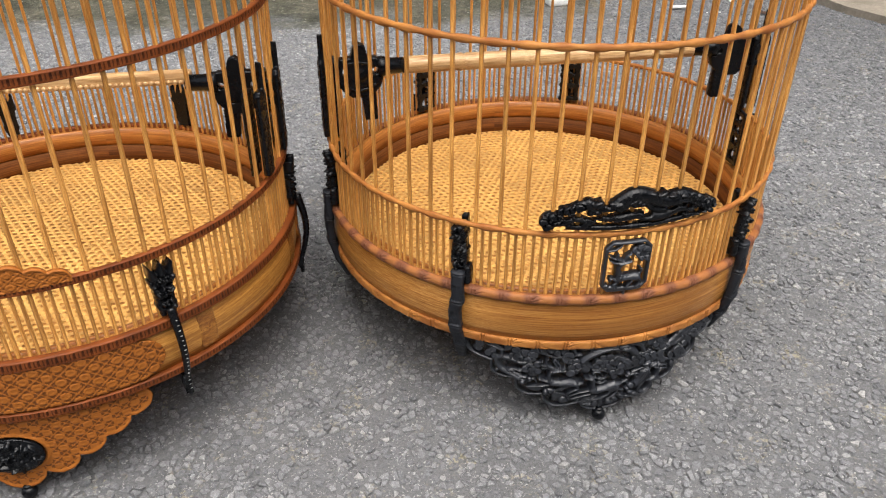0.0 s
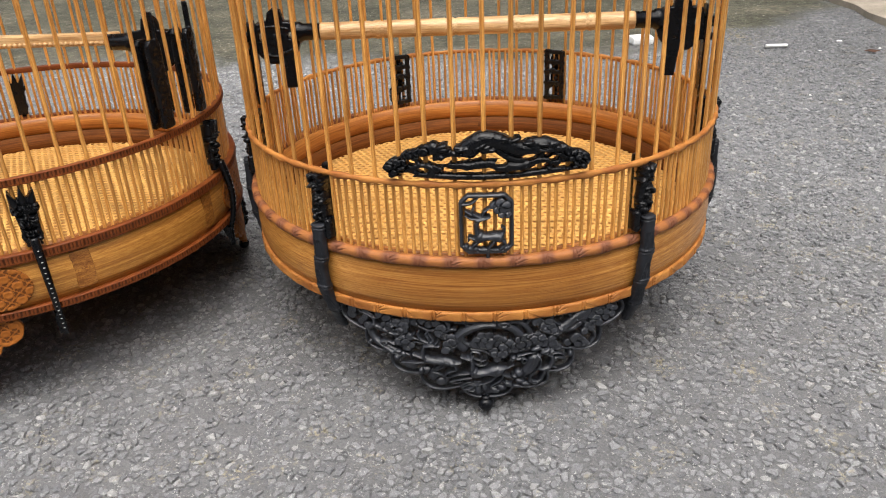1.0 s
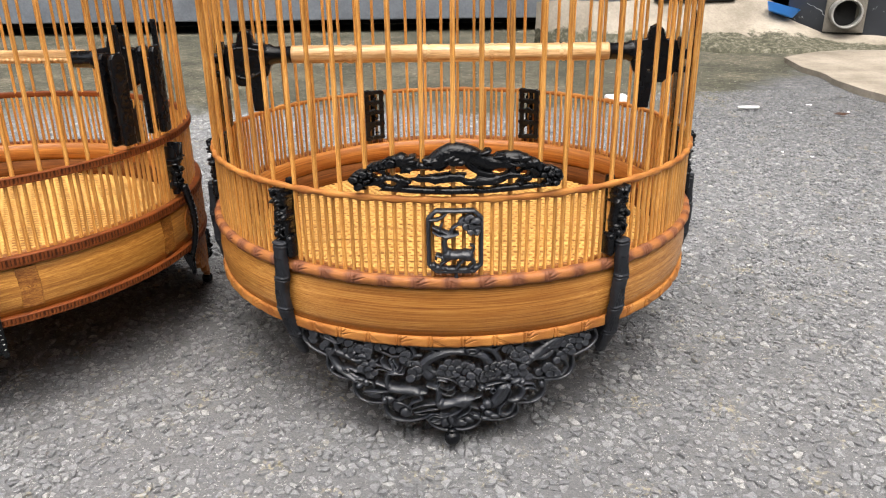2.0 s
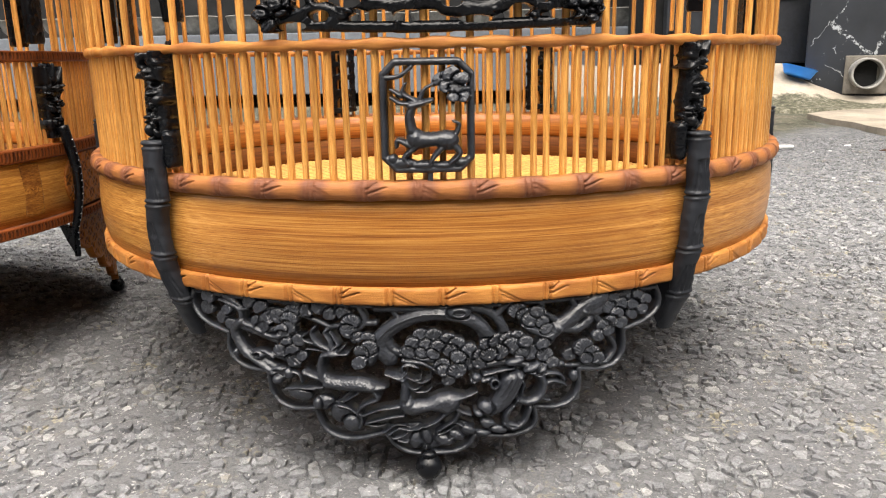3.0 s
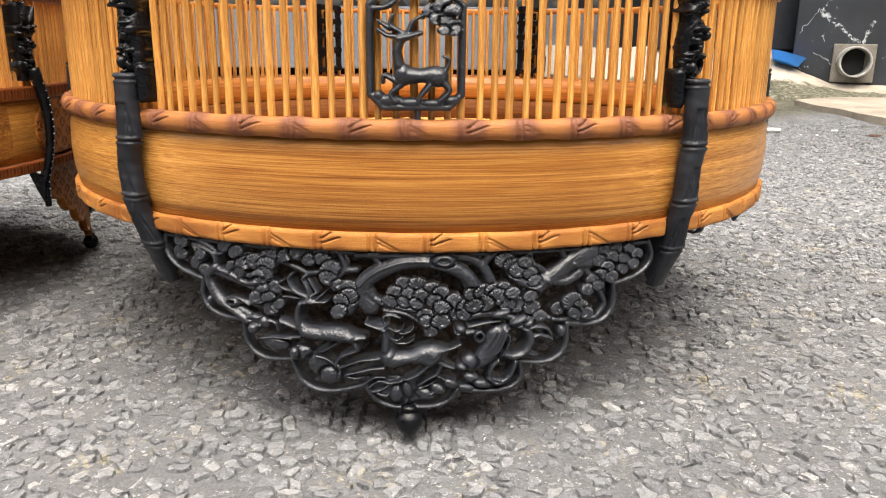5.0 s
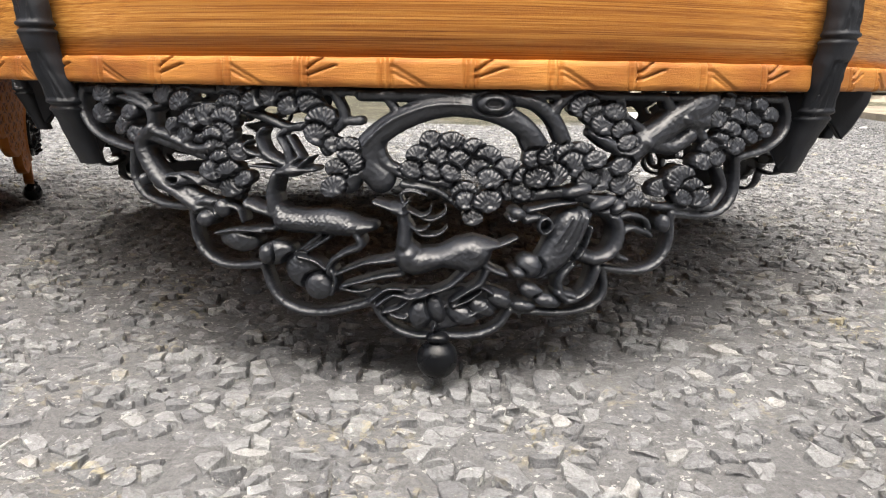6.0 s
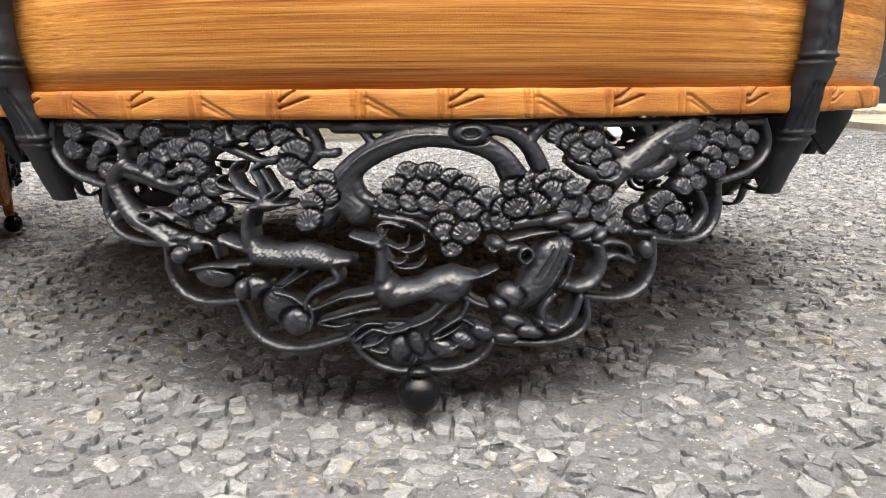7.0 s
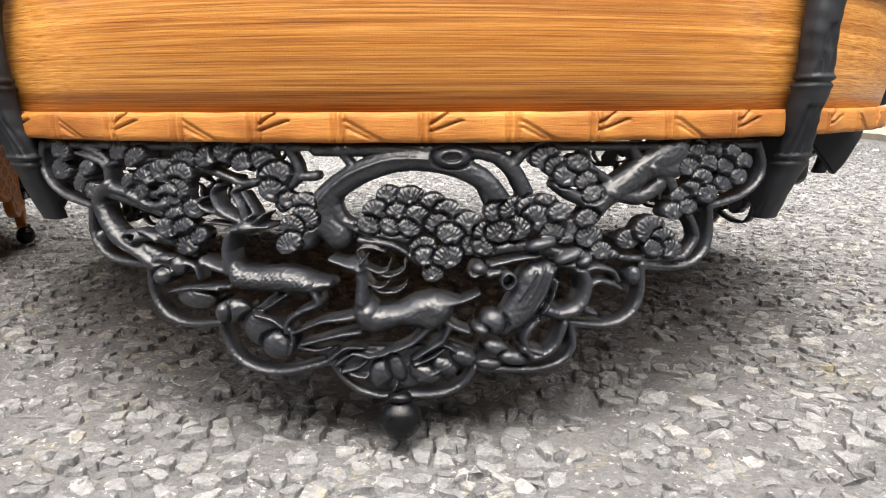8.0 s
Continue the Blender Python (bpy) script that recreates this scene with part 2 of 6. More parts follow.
        moss = m.mix(m.ramp(m.noise(v, 42.0, 3, 0.6), (0.62, 0.0), (0.66, 0.7)), moss, (0.05, 0.05, 0.035))
        col = m.mix(where, col, moss)
    return m.finish(col, m.ramp(grit, (0.3, 0.85), (0.7, 0.6)), height, depth, 1.0, 0.4)


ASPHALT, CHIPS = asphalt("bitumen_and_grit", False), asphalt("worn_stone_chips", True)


def rough_stone(name, light, dark, scale=8.0, rough=0.85, mossy=False):
    m = Mat(name)
    v = m.coords("Object")
    n = m.noise(v, scale, 6, 0.65)
    f = m.noise(v, scale * 22, 4, 0.7)
    col = m.mix(m.ramp(n, (0.35, 0.0), (0.65, 1.0)), dark, light)
    col = m.mix(0.6, col, m.ramp(f, (0.3, 0.7), (0.7, 1.15)), "MULTIPLY")
    if mossy:
        grown = m.node("ShaderNodeAttribute")
        grown.attribute_name = "moss"
        line = m.math("ADD", grown.outputs["Fac"], m.math("MULTIPLY", m.math("SUBTRACT", m.noise(v, 22.0, 5, 0.7), 0.5), 0.5))
        tuft = m.ramp(m.noise(v, 70.0, 5, 0.75), (0.35, (0.018, 0.020, 0.012)), (0.5, (0.060, 0.060, 0.038)), (0.68, (0.20, 0.185, 0.145)))
        col = m.mix(m.ramp(line, (0.0, 0.0), (0.06, 0.92)), col, tuft)
    return m.finish(col, rough, f, 0.003, 0.5, 0.18)


CONCRETE = rough_stone("pale_concrete", (0.33, 0.285, 0.23), (0.18, 0.155, 0.12), 7.0)
MOSSY = rough_stone("pale_concrete_with_moss_on_its_foot", (0.36, 0.315, 0.255), (0.22, 0.19, 0.15), 7.0, mossy=True)
MORTAR = rough_stone("grey_mortar", (0.22, 0.20, 0.17), (0.12, 0.11, 0.09), 20.0)
PIPE = rough_stone("pipe_plastic", (0.40, 0.39, 0.36), (0.20, 0.195, 0.18), 24.0, 0.5)
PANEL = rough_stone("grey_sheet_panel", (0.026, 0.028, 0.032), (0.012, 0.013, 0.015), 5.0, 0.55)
RISER = rough_stone("slate_grey_riser", (0.17, 0.185, 0.205), (0.11, 0.12, 0.135), 5.0, 0.55)
# near-black that puts deep shade into the colour
DARK = rough_stone("shade_black", (0.022, 0.022, 0.022), (0.01, 0.01, 0.01), 10.0, 0.8)
TIN = rough_stone("dull_tin", (0.30, 0.29, 0.26), (0.13, 0.125, 0.11), 30.0, 0.4)
PLASTER = rough_stone("cement_plaster", (0.20, 0.19, 0.175), (0.11, 0.105, 0.095), 3.0)
BLUE = Mat("blue_plastic").finish((0.015, 0.26, 0.90), 0.4)
WHITE = rough_stone("white_plastic", (0.82, 0.82, 0.80), (0.68, 0.68, 0.66), 40.0, 0.5)
LEAF = rough_stone("dry_leaf", (0.10, 0.055, 0.035), (0.05, 0.028, 0.02), 80.0, 0.8)


def splashed_wall():
    m = Mat("dark_wall_with_lime_splashes")
    v = m.coords("Object")
    n = m.noise(v, 7.0, 5, 0.6)
    col = m.ramp(n, (0.3, (0.008, 0.010, 0.013)), (0.7, (0.021, 0.024, 0.030)))
    spl = m.noise(m.coords("Object", (1, 1, 0.6)), 60.0, 6, 0.72, 0.6)
    f = m.math("MULTIPLY", m.ramp(spl, (0.63, 0.0), (0.66, 0.8)), m.ramp(m.noise(v, 7.0, 2, 0.5), (0.47, 0.0), (0.58, 1.0)))
    # runs of lime that fan out above the pipe, broken up by the rough wall
    jit = m.node("ShaderNodeSeparateColor", {"Color": m.node("ShaderNodeTexNoise", {"Vector": v, "Scale": 42.0, "Detail": 4.0}).outputs["Color"]})
    p = m.node("ShaderNodeSeparateXYZ", {"Vector": v})
    px = m.math("ADD", p.outputs[0], m.math("MULTIPLY", m.math("SUBTRACT", jit.outputs[0], 0.5), 0.030))
    pz = m.math("ADD", p.outputs[2], m.math("MULTIPLY", m.math("SUBTRACT", jit.outputs[1], 0.5), 0.030))
    broken = m.ramp(m.noise(v, 85.0, 4, 0.7), (0.47, 0.0), (0.56, 1.0))
    for x0, z0, x1, z1, w, solid_run in ((0.158, 0.145, 0.060, 0.228, 0.0065, 0.0), (0.053, 0.232, 0.008, 0.170, 0.0011, 0.7), (0.172, 0.145, 0.186, 0.200, 0.0055, 0.0), (0.052, 0.120, 0.105, 0.085, 0.0009, 0.6), (0.060, 0.228, 0.10, 0.30, 0.002, 0.0), (0.30, 0.16, 0.22, 0.36, 0.005, 0.0)):
        dx, dz = x1 - x0, z1 - z0
        qx, qz = m.math("SUBTRACT", px, x0), m.math("SUBTRACT", pz, z0)
        along = m.math("ADD", m.math("MULTIPLY", qx, dx / (dx * dx + dz * dz)), m.math("MULTIPLY", qz, dz / (dx * dx + dz * dz)))
        along = m.math("MINIMUM", m.math("MAXIMUM", along, 0.0), 1.0)
        ex, ez = m.math("SUBTRACT", qx, m.math("MULTIPLY", along, dx)), m.math("SUBTRACT", qz, m.math("MULTIPLY", along, dz))
        off = m.math("SQRT", m.math("ADD", m.math("MULTIPLY", ex, ex), m.math("MULTIPLY", ez, ez)))
        line = m.ramp(m.math("DIVIDE", off, w), (0.6, 1.0), (1.0, 0.0))
        f = m.math("MAXIMUM", f, m.math("MULTIPLY", line, m.math("MAXIMUM", broken, solid_run)))
    col = m.mix(f, col, (0.36, 0.38, 0.39))
    return m.finish(col, 0.55, n, 0.002, 0.4, 0.4)


WALL = splashed_wall()


# ---- mesh helpers ----
def part(name, bm, mat, parent, label=""):
    """Links a bmesh as one mesh object under a thing or a part."""
    me = bpy.data.meshes.new(name)
    bm.to_mesh(me)
    bm.free()
    return part_of(name, me, mat, parent, label)


def part_of(name, me, mat, parent, label="", m=None):
    if mat and not me.materials:
        me.materials.append(mat)
    ob = new(name, me)
    ob.parent = parent
    if m is not None:
        ob.matrix_basis = m
    if label:
        ob["label"] = label
    return ob


def thing(name, label, category, m=None, group="", kind=""):
    e = new(name)
    e.empty_display_size = 0.02
    if m is not None:
        e.matrix_basis = m
    return tagged(e, label, category, group, kind)


def solid(name, bm, mat, label="", category="", kind="", group=""):
    me = bpy.data.meshes.new(name)
    bm.to_mesh(me)
    bm.free()
    me.materials.append(mat)
    return tagged(new(name, me), label, category, group, kind)


def on_ring(r, deg, z):
    a = radians(deg)
    return Vector((r * math.sin(a), -r * math.cos(a), z))


def smooth(bm):
    for f in bm.faces:
        f.smooth = True


def box(bm, x0, x1, y0, y1, z0, z1, bevel=0.0):
    vs = [bm.verts.new((x, y, z)) for x in (x0, x1) for y in (y0, y1) for z in (z0, z1)]
    q = [(0, 1, 3, 2), (4, 6, 7, 5), (0, 4, 5, 1), (2, 3, 7, 6), (0, 2, 6, 4), (1, 5, 7, 3)]
    fs = [bm.faces.new([vs[i] for i in f]) for f in q]
    if bevel:
        es = list({e for f in fs for e in f.edges})
        bmesh.ops.bevel(bm, geom=es, offset=bevel, segments=2, affect="EDGES", profile=0.6)


def grid_mesh(name, co, nu, nv, close_u=False, close_v=False, uv=None, shade=True):
    """A mesh from a grid of nu x nv places (numpy, row by row)."""
    iu = np.arange(nu if close_u else nu - 1)
    iv = np.arange(nv if close_v else nv - 1)
    a, b = np.meshgrid(iu, iv, indexing="ij")
    a2, b2 = (a + 1) % nu, (b + 1) % nv
    quads = np.stack([a * nv + b, a2 * nv + b, a2 * nv + b2, a * nv + b2], -1).reshape(-1, 4)
    me = bpy.data.meshes.new(name)
    me.from_pydata(co.reshape(-1, 3).tolist(), [], quads.tolist())
    if uv is not None:
        corner = np.stack([np.stack([a, b], -1), np.stack([a + 1, b], -1), np.stack([a + 1, b + 1], -1), np.stack([a, b + 1], -1)], -2).reshape(-1, 2)
        lay = me.uv_layers.new(name="UVMap")
        lay.data.foreach_set("uv", (corner * np.array(uv)).astype(np.float32).ravel())
    if shade:
        me.polygons.foreach_set("use_smooth", np.ones(len(me.polygons), dtype=bool))
    me.update()
    return me


def lathe(name, profile, n=240, bumps=None, shade=True, sunk_under=None):
    """A closed ring from a closed profile of (r, z); bumps(theta, k) adds to r and z, k running round the profile from 0 to 1."""
    pr = np.array(profile, float)
    k = len(pr)
    th = np.linspace(-np.pi, np.pi, n, endpoint=False)
    r = np.repeat(pr[None, :, 0], n, 0)
    z = np.repeat(pr[None, :, 1], n, 0)
    if bumps is not None:
        dr, dz = bumps(th[:, None], np.arange(k)[None, :] / k)
        r, z = r + dr, z + dz
    co = np.stack([r * np.sin(th)[:, None], -r * np.cos(th)[:, None], z], -1)
    girth = sum(math.dist(pr[i], pr[(i + 1) % k]) for i in range(k)) / k
    me = grid_mesh(name, co, n, k, True, True, (2 * np.pi * 0.17 / n, girth), shade)
    # faces cut deeper than this limit take the second, darker material
    if sunk_under is not None and bumps is not None:
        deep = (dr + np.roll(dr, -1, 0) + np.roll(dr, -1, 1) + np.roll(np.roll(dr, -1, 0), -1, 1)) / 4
        me.polygons.foreach_set("material_index", (deep < sunk_under).astype(np.int32).ravel())
    return me


def oval_profile(r, z, hr, hz, k=14, square=0.6):
    out = []
    for i in range(k):
        a = 2 * math.pi * i / k
        c, s = math.cos(a), math.sin(a)
        out.append((r + hr * math.copysign(abs(c) ** square, c), z + hz * math.copysign(abs(s) ** square, s)))
    return out


def rod(name, line, radii, sides=10, cap=True):
    """A round rod along a line of points with a radius at each."""
    bm = bmesh.new()
    rings = []
    up = Vector((0.0, 1.0, 0.001))
    for i, (p, r) in enumerate(zip(line, radii)):
        p = Vector(p)
        d = (Vector(line[min(i + 1, len(line) - 1)]) - Vector(line[max(i - 1, 0)])).normalized()
        x = d.cross(up).normalized()
        y = x.cross(d)
        rings.append([bm.verts.new(p + (x * math.cos(t) + y * math.sin(t)) * r) for t in (2 * math.pi * j / sides for j in range(sides))])
    for a, b in zip(rings, rings[1:]):
        for j in range(sides):
            bm.faces.new((a[j], a[(j + 1) % sides], b[(j + 1) % sides], b[j]))
    if cap:
        bm.faces.new(rings[0][::-1])
        bm.faces.new(rings[-1])
    bmesh.ops.recalc_face_normals(bm, faces=bm.faces)
    smooth(bm)
    return bm


def ball(bm, x, y, z, r, s=(1, 1, 1), sub=2, rot=None):
    m = Matrix.Translation((x, y, z)) @ (rot or Matrix.Identity(4)) @ Matrix.Diagonal((s[0] * r, s[1] * r, s[2] * r, 1))
    g = bmesh.ops.create_icosphere(bm, subdivisions=sub, radius=1.0, matrix=m)
    for v in g["verts"]:
        for f in v.link_faces:
            f.smooth = True


class Relief:
    """Pierced carving on a sheet: heights in millimetres over (u, z); what nothing covers is cut out."""

    def __init__(self, u0, u1, z0, z1, step):
        self.u = np.arange(u0, u1 + step, step)
        self.z = np.arange(z0, z1 + step, step)
        self.U, self.Z = np.meshgrid(self.u, self.z, indexing="ij")
        self.h = np.full(self.U.shape, -1.0)

    def near(self, x, z, r):
        i0, i1 = np.searchsorted(self.u, (x - r, x + r))
        j0, j1 = np.searchsorted(self.z, (z - r, z + r))
        s = (slice(i0, i1), slice(j0, j1))
        return s, self.U[s] - x, self.Z[s] - z

    def put(self, s, inside, value):
        self.h[s] = np.where(inside, np.maximum(self.h[s], value), self.h[s])

    def dome(self, x, z, rx, rz, h, turn=0.0, base=0.6):
        s, du, dz = self.near(x, z, max(rx, rz))
        c, n = math.cos(radians(turn)), math.sin(radians(turn))
        d = ((du * c - dz * n) / rx) ** 2 + ((du * n + dz * c) / rz) ** 2
        self.put(s, d < 1, base + (h - base) * np.sqrt(np.clip(1 - d, 0, 1)))

    def limb(self, r0, r1, h, *line, base=0.4):
        """A rounded limb that tapers from r0 to r1 along a smooth line."""
        pts = np.array(line, float)
        if len(pts) > 2:
            t = np.linspace(0, len(pts) - 1, 6 * (len(pts) - 1) + 1)
            i = np.clip(t.astype(int), 0, len(pts) - 2)
            f = (t - i)[:, None]
            p0, p1, p2, p3 = (pts[np.clip(i + k, 0, len(pts) - 1)] for k in (-1, 0, 1, 2))
            pts = 0.5 * (2 * p1 + (p2 - p0) * f + (2 * p0 - 5 * p1 + 4 * p2 - p3) * f ** 2 + (3 * p1 - p0 - 3 * p2 + p3) * f ** 3)
        n = len(pts) - 1
        for k in range(n):
            a, b = pts[k], pts[k + 1]
            ra, rb = r0 + (r1 - r0) * k / n, r0 + (r1 - r0) * (k + 1) / n
            c, L = (a + b) / 2, np.linalg.norm(b - a) + 1e-6
            s, du, dz = self.near(c[0], c[1], L / 2 + max(ra, rb))
            w = (b - a) / L
            along = np.clip(du * w[0] + dz * w[1], -L / 2, L / 2)
            d = np.hypot(du - along * w[0], dz - along * w[1])
            r = ra + (rb - ra) * (along / L + 0.5)
            q = np.clip(1 - (d / r) ** 2, 0, 1)
            self.put(s, d < r, base + (h - base) * np.sqrt(q))

    def bow(self, x0, z0, xc, zc, x1, z1, r, h):
        """A tube along an arc with its control point at (xc, zc)."""
        t = np.linspace(0, 1, 9)[:, None]
        p = (1 - t) ** 2 * np.array((x0, z0)) + 2 * t * (1 - t) * np.array((xc, zc)) + t ** 2 * np.array((x1, z1))
        self.limb(r, r, h, *map(tuple, p[::2]))

    def fan(self, x, z, r, h=3.0):
        """A needle fan: a shell cut with fine ribs that spread from the foot of its edge."""
        s, du, dz = self.near(x, z, r * 1.4)
        turn = 0.45 * math.sin(x * 3.1 + z * 1.7)
        c, n = math.cos(turn), math.sin(turn)
        du, dz = du * c - dz * n, du * n + dz * c
        fz = dz + 0.55 * r
        ang = np.arctan2(du, fz)
        d = np.hypot(du / 1.14, dz / 0.86) / r
        d = d * (1 + 0.03 * np.sin(ang * 14 + x))
        reach = np.hypot(du, fz) / r
        needle = np.clip(1.6 - np.abs(((ang * 3.4 + 0.2 * math.sin(x)) % 1.0) - 0.5) * (2.2 + 5.0 * reach), 0, 1)
        value = h * (0.74 + 0.26 * np.sqrt(np.clip(1 - d ** 5, 0, 1))) - 0.48 * needle * (d < 0.90) * (reach > 0.22) * (np.abs(ang) < 1.9)
        value = value + 0.8 * (-dz / r) + 0.55 * math.sin(x * 5.3 + z * 2.9)
        # each fan lies over those before it, with a cut round it
        old = self.h[s]
        moat = (d >= 1) & (d < 1.12) & (old > 0)
        self.h[s] = np.where(d < 1, np.maximum(value, 0.5), np.where(moat, np.minimum(old, 0.9), old))

    def knob(self, x, z, rx, rz, h, turn=0.0):
        """A rounded lump that lies over what is there, with a cut round it."""
        s, du, dz = self.near(x, z, max(rx, rz) * 1.3)
        c, n = math.cos(radians(turn)), math.sin(radians(turn))
        d = ((du * c - dz * n) / rx) ** 2 + ((du * n + dz * c) / rz) ** 2
        old = self.h[s]
        moat = (d >= 1) & (d < 1.3) & (old > 0)
        top = 0.45 * h + 0.55 * h * np.sqrt(np.clip(1 - d, 0, 1))
        self.h[s] = np.where(d < 1, np.maximum(top, 0.5), np.where(moat, np.minimum(old, 0.4 * h), old))

    def dent(self, x, z, rx, rz, h):
        """A hollow that does not go through."""
        s, du, dz = self.near(x, z, max(rx, rz))
        self.h[s] = np.where((du / rx) ** 2 + (dz / rz) ** 2 < 1, np.minimum(self.h[s], h), self.h[s])

    def ticks(self, x0, x1, z0, z1, seed):
        """Short hair cuts over the raised part of a stretch."""
        rng = random.Random(seed)
        for i in range(int((x1 - x0) / 1.25)):
            for k in range(int((z1 - z0) / 0.72)):
                x, z = x0 + 1.25 * (i + 0.5 * (k % 2)) + rng.uniform(-0.15, 0.15), z0 + 0.72 * k + rng.uniform(-0.1, 0.1)
                s, du, dz = self.near(x, z, 0.7)
                self.h[s] -= 0.42 * np.clip(1 - (du / 0.60) ** 2 - ((dz - 0.12 * du) / 0.24) ** 2, 0, 1) * (self.h[s] > 3.6)

    def shape(self, h, edge, *line, base=0.6, spots=0.0):
        """A flat-backed body inside a closed outline, rounded over towards its edge."""
        pts = np.array(line, float)
        c = (pts.max(0) + pts.min(0)) / 2
        s, du, dz = self.near(c[0], c[1], (pts.max(0) - pts.min(0)).max() / 2 + 1)
        u, z = du + c[0], dz + c[1]
        inside, far = np.zeros(u.shape, bool), np.full(u.shape, 99.0)
        for (x0, z0), (x1, z1) in zip(pts, np.roll(pts, -1, 0)):
            cross = ((z0 > z) != (z1 > z)) & (u < (x1 - x0) * (z - z0) / (z1 - z0 + 1e-9) + x0)
            inside ^= cross
            t = np.clip(((u - x0) * (x1 - x0) + (z - z0) * (z1 - z0)) / ((x1 - x0) ** 2 + (z1 - z0) ** 2 + 1e-9), 0, 1)
            far = np.minimum(far, np.hypot(u - x0 - t * (x1 - x0), z - z0 - t * (z1 - z0)))
        q = np.clip(far / edge, 0, 1)
        top = base + (h - base) * np.sqrt(np.clip(1 - (1 - q) ** 2, 0, 1))
        top = top + spots * q * (np.sin(u * 4.1 + np.sin(z * 2.3)) * np.sin(z * 6.3 + np.sin(u * 1.7)) > 0.45)
        self.put(s, inside, top)

    def cut(self, x, z, rx, rz):
        s, du, dz = self.near(x, z, max(rx, rz))
        self.h[s] = np.where((du / rx) ** 2 + (dz / rz) ** 2 < 1, -1.0, self.h[s])

    def mesh(self, name, radius, back=1.6, ease=4, lift=0.0, bend=None, sunk_under=None):
        """The carving bent round a cylinder of that radius (metres), open where it is pierced. bend: u of its middle, in degrees."""
        nu, nv = self.h.shape
        ok = self.h > 0
        # worn edges: each height eases towards its neighbours
        total, count = np.zeros(self.h.shape), np.zeros(self.h.shape)
        for i in (-1, 0, 1):
            for k in (-1, 0, 1):
                total += np.roll(np.roll(np.where(ok, self.h, 0.0), i, 0), k, 1)
                count += np.roll(np.roll(ok, i, 0), k, 1)
        self.h = np.where(ok, 0.35 * self.h + 0.65 * total / np.maximum(count, 1), self.h)
        cell = ok[:-1, :-1] & ok[1:, :-1] & ok[1:, 1:] & ok[:-1, 1:]
        ci, cj = np.nonzero(cell)
        quads = np.stack([ci * nv + cj, (ci + 1) * nv + cj, (ci + 1) * nv + cj + 1, ci * nv + cj + 1], -1)
        used, inv = np.unique(quads, return_inverse=True)
        quads = inv.reshape(-1, 4)
        u, z, h = self.U.ravel()[used].copy(), self.Z.ravel()[used].copy(), self.h.ravel()[used].copy()
        h = h + 0.09 * np.sin(u * 1.7 + 2.1 * np.sin(z * 1.1)) * np.sin(z * 2.2 + 1.7 * np.sin(u * 0.9)) + 0.05 * np.sin(u * 4.1 + 1.3 * np.sin(z * 2.9)) * np.sin(z * 4.7 + np.sin(u * 2.3))
        n = len(used)
        e = np.concatenate([quads[:, [k, (k + 1) % 4]] for k in range(4)])
        key = np.sort(e, 1)
        key = key[:, 0].astype(np.int64) * n + key[:, 1]
        _, first, count = np.unique(key, return_index=True, return_counts=True)
        rim = e[first[count == 1]]
        for _ in range(ease):
            su, sz, c = np.zeros(n), np.zeros(n), np.zeros(n)
            for a, b in ((0, 1), (1, 0)):
                np.add.at(su, rim[:, a], u[rim[:, b]])
                np.add.at(sz, rim[:, a], z[rim[:, b]])
                np.add.at(c, rim[:, a], 1)
            m = c == 2
            u[m] = 0.5 * u[m] + 0.25 * su[m]
            z[m] = 0.5 * z[m] + 0.25 * sz[m]
        a = u / 1000 / radius + (radians(bend) if bend else 0.0)
        def wrap(r):
            return np.stack([r * np.sin(a), -r * np.cos(a), z / 1000], -1)
        front = wrap(radius + lift + h / 1000)
        behind = wrap(radius + lift - back / 1000)
        co = np.concatenate([front, behind])
        sides = np.stack([rim[:, 1], rim[:, 0], rim[:, 0] + n, rim[:, 1] + n], -1)
        faces = np.concatenate([quads, quads[:, ::-1] + n, sides])
        me = bpy.data.meshes.new(name)
        me.from_pydata(co.tolist(), [], faces.tolist())
        me.polygons.foreach_set("use_smooth", np.ones(len(me.polygons), dtype=bool))
        # front faces lower than this height take the second, darker material
        if sunk_under is not None:
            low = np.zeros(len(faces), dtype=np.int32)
            low[:len(quads)] = h[quads].mean(1) < sunk_under
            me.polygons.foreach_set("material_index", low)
        me.update()
        return me


# ---- ground ----
def stretched(lo, hi, step, far):
    """Lines that lie step apart from lo to hi and spread out to far on both sides."""
    def spread():
        d, x = step, 0.0
        while x < far:
            d *= 1.04 if d < 0.03 else 1.12
            x += d
            yield x
    out = np.array(list(spread()))
    return np.concatenate([lo - out[::-1], np.arange(lo, hi, step), hi + out])


gx, gy = stretched(-0.20, 0.30, 0.0021, 60.0), stretched(-0.25, 0.14, 0.0021, 60.0)
X, Y = np.meshgrid(gx, gy, indexing="ij")
# the stretch of ground whose stones are built: beside and in front of the cages, to where the moss begins
WEST, EAST, SOUTH, NORTH = -0.68, 0.92, -0.29, 0.86
inset = np.minimum(np.minimum(X - WEST, EAST - X), np.minimum(Y - SOUTH, np.where(X > 0.40, 1.06, NORTH) - Y))
near = np.clip(inset / 0.03, 0, 1)


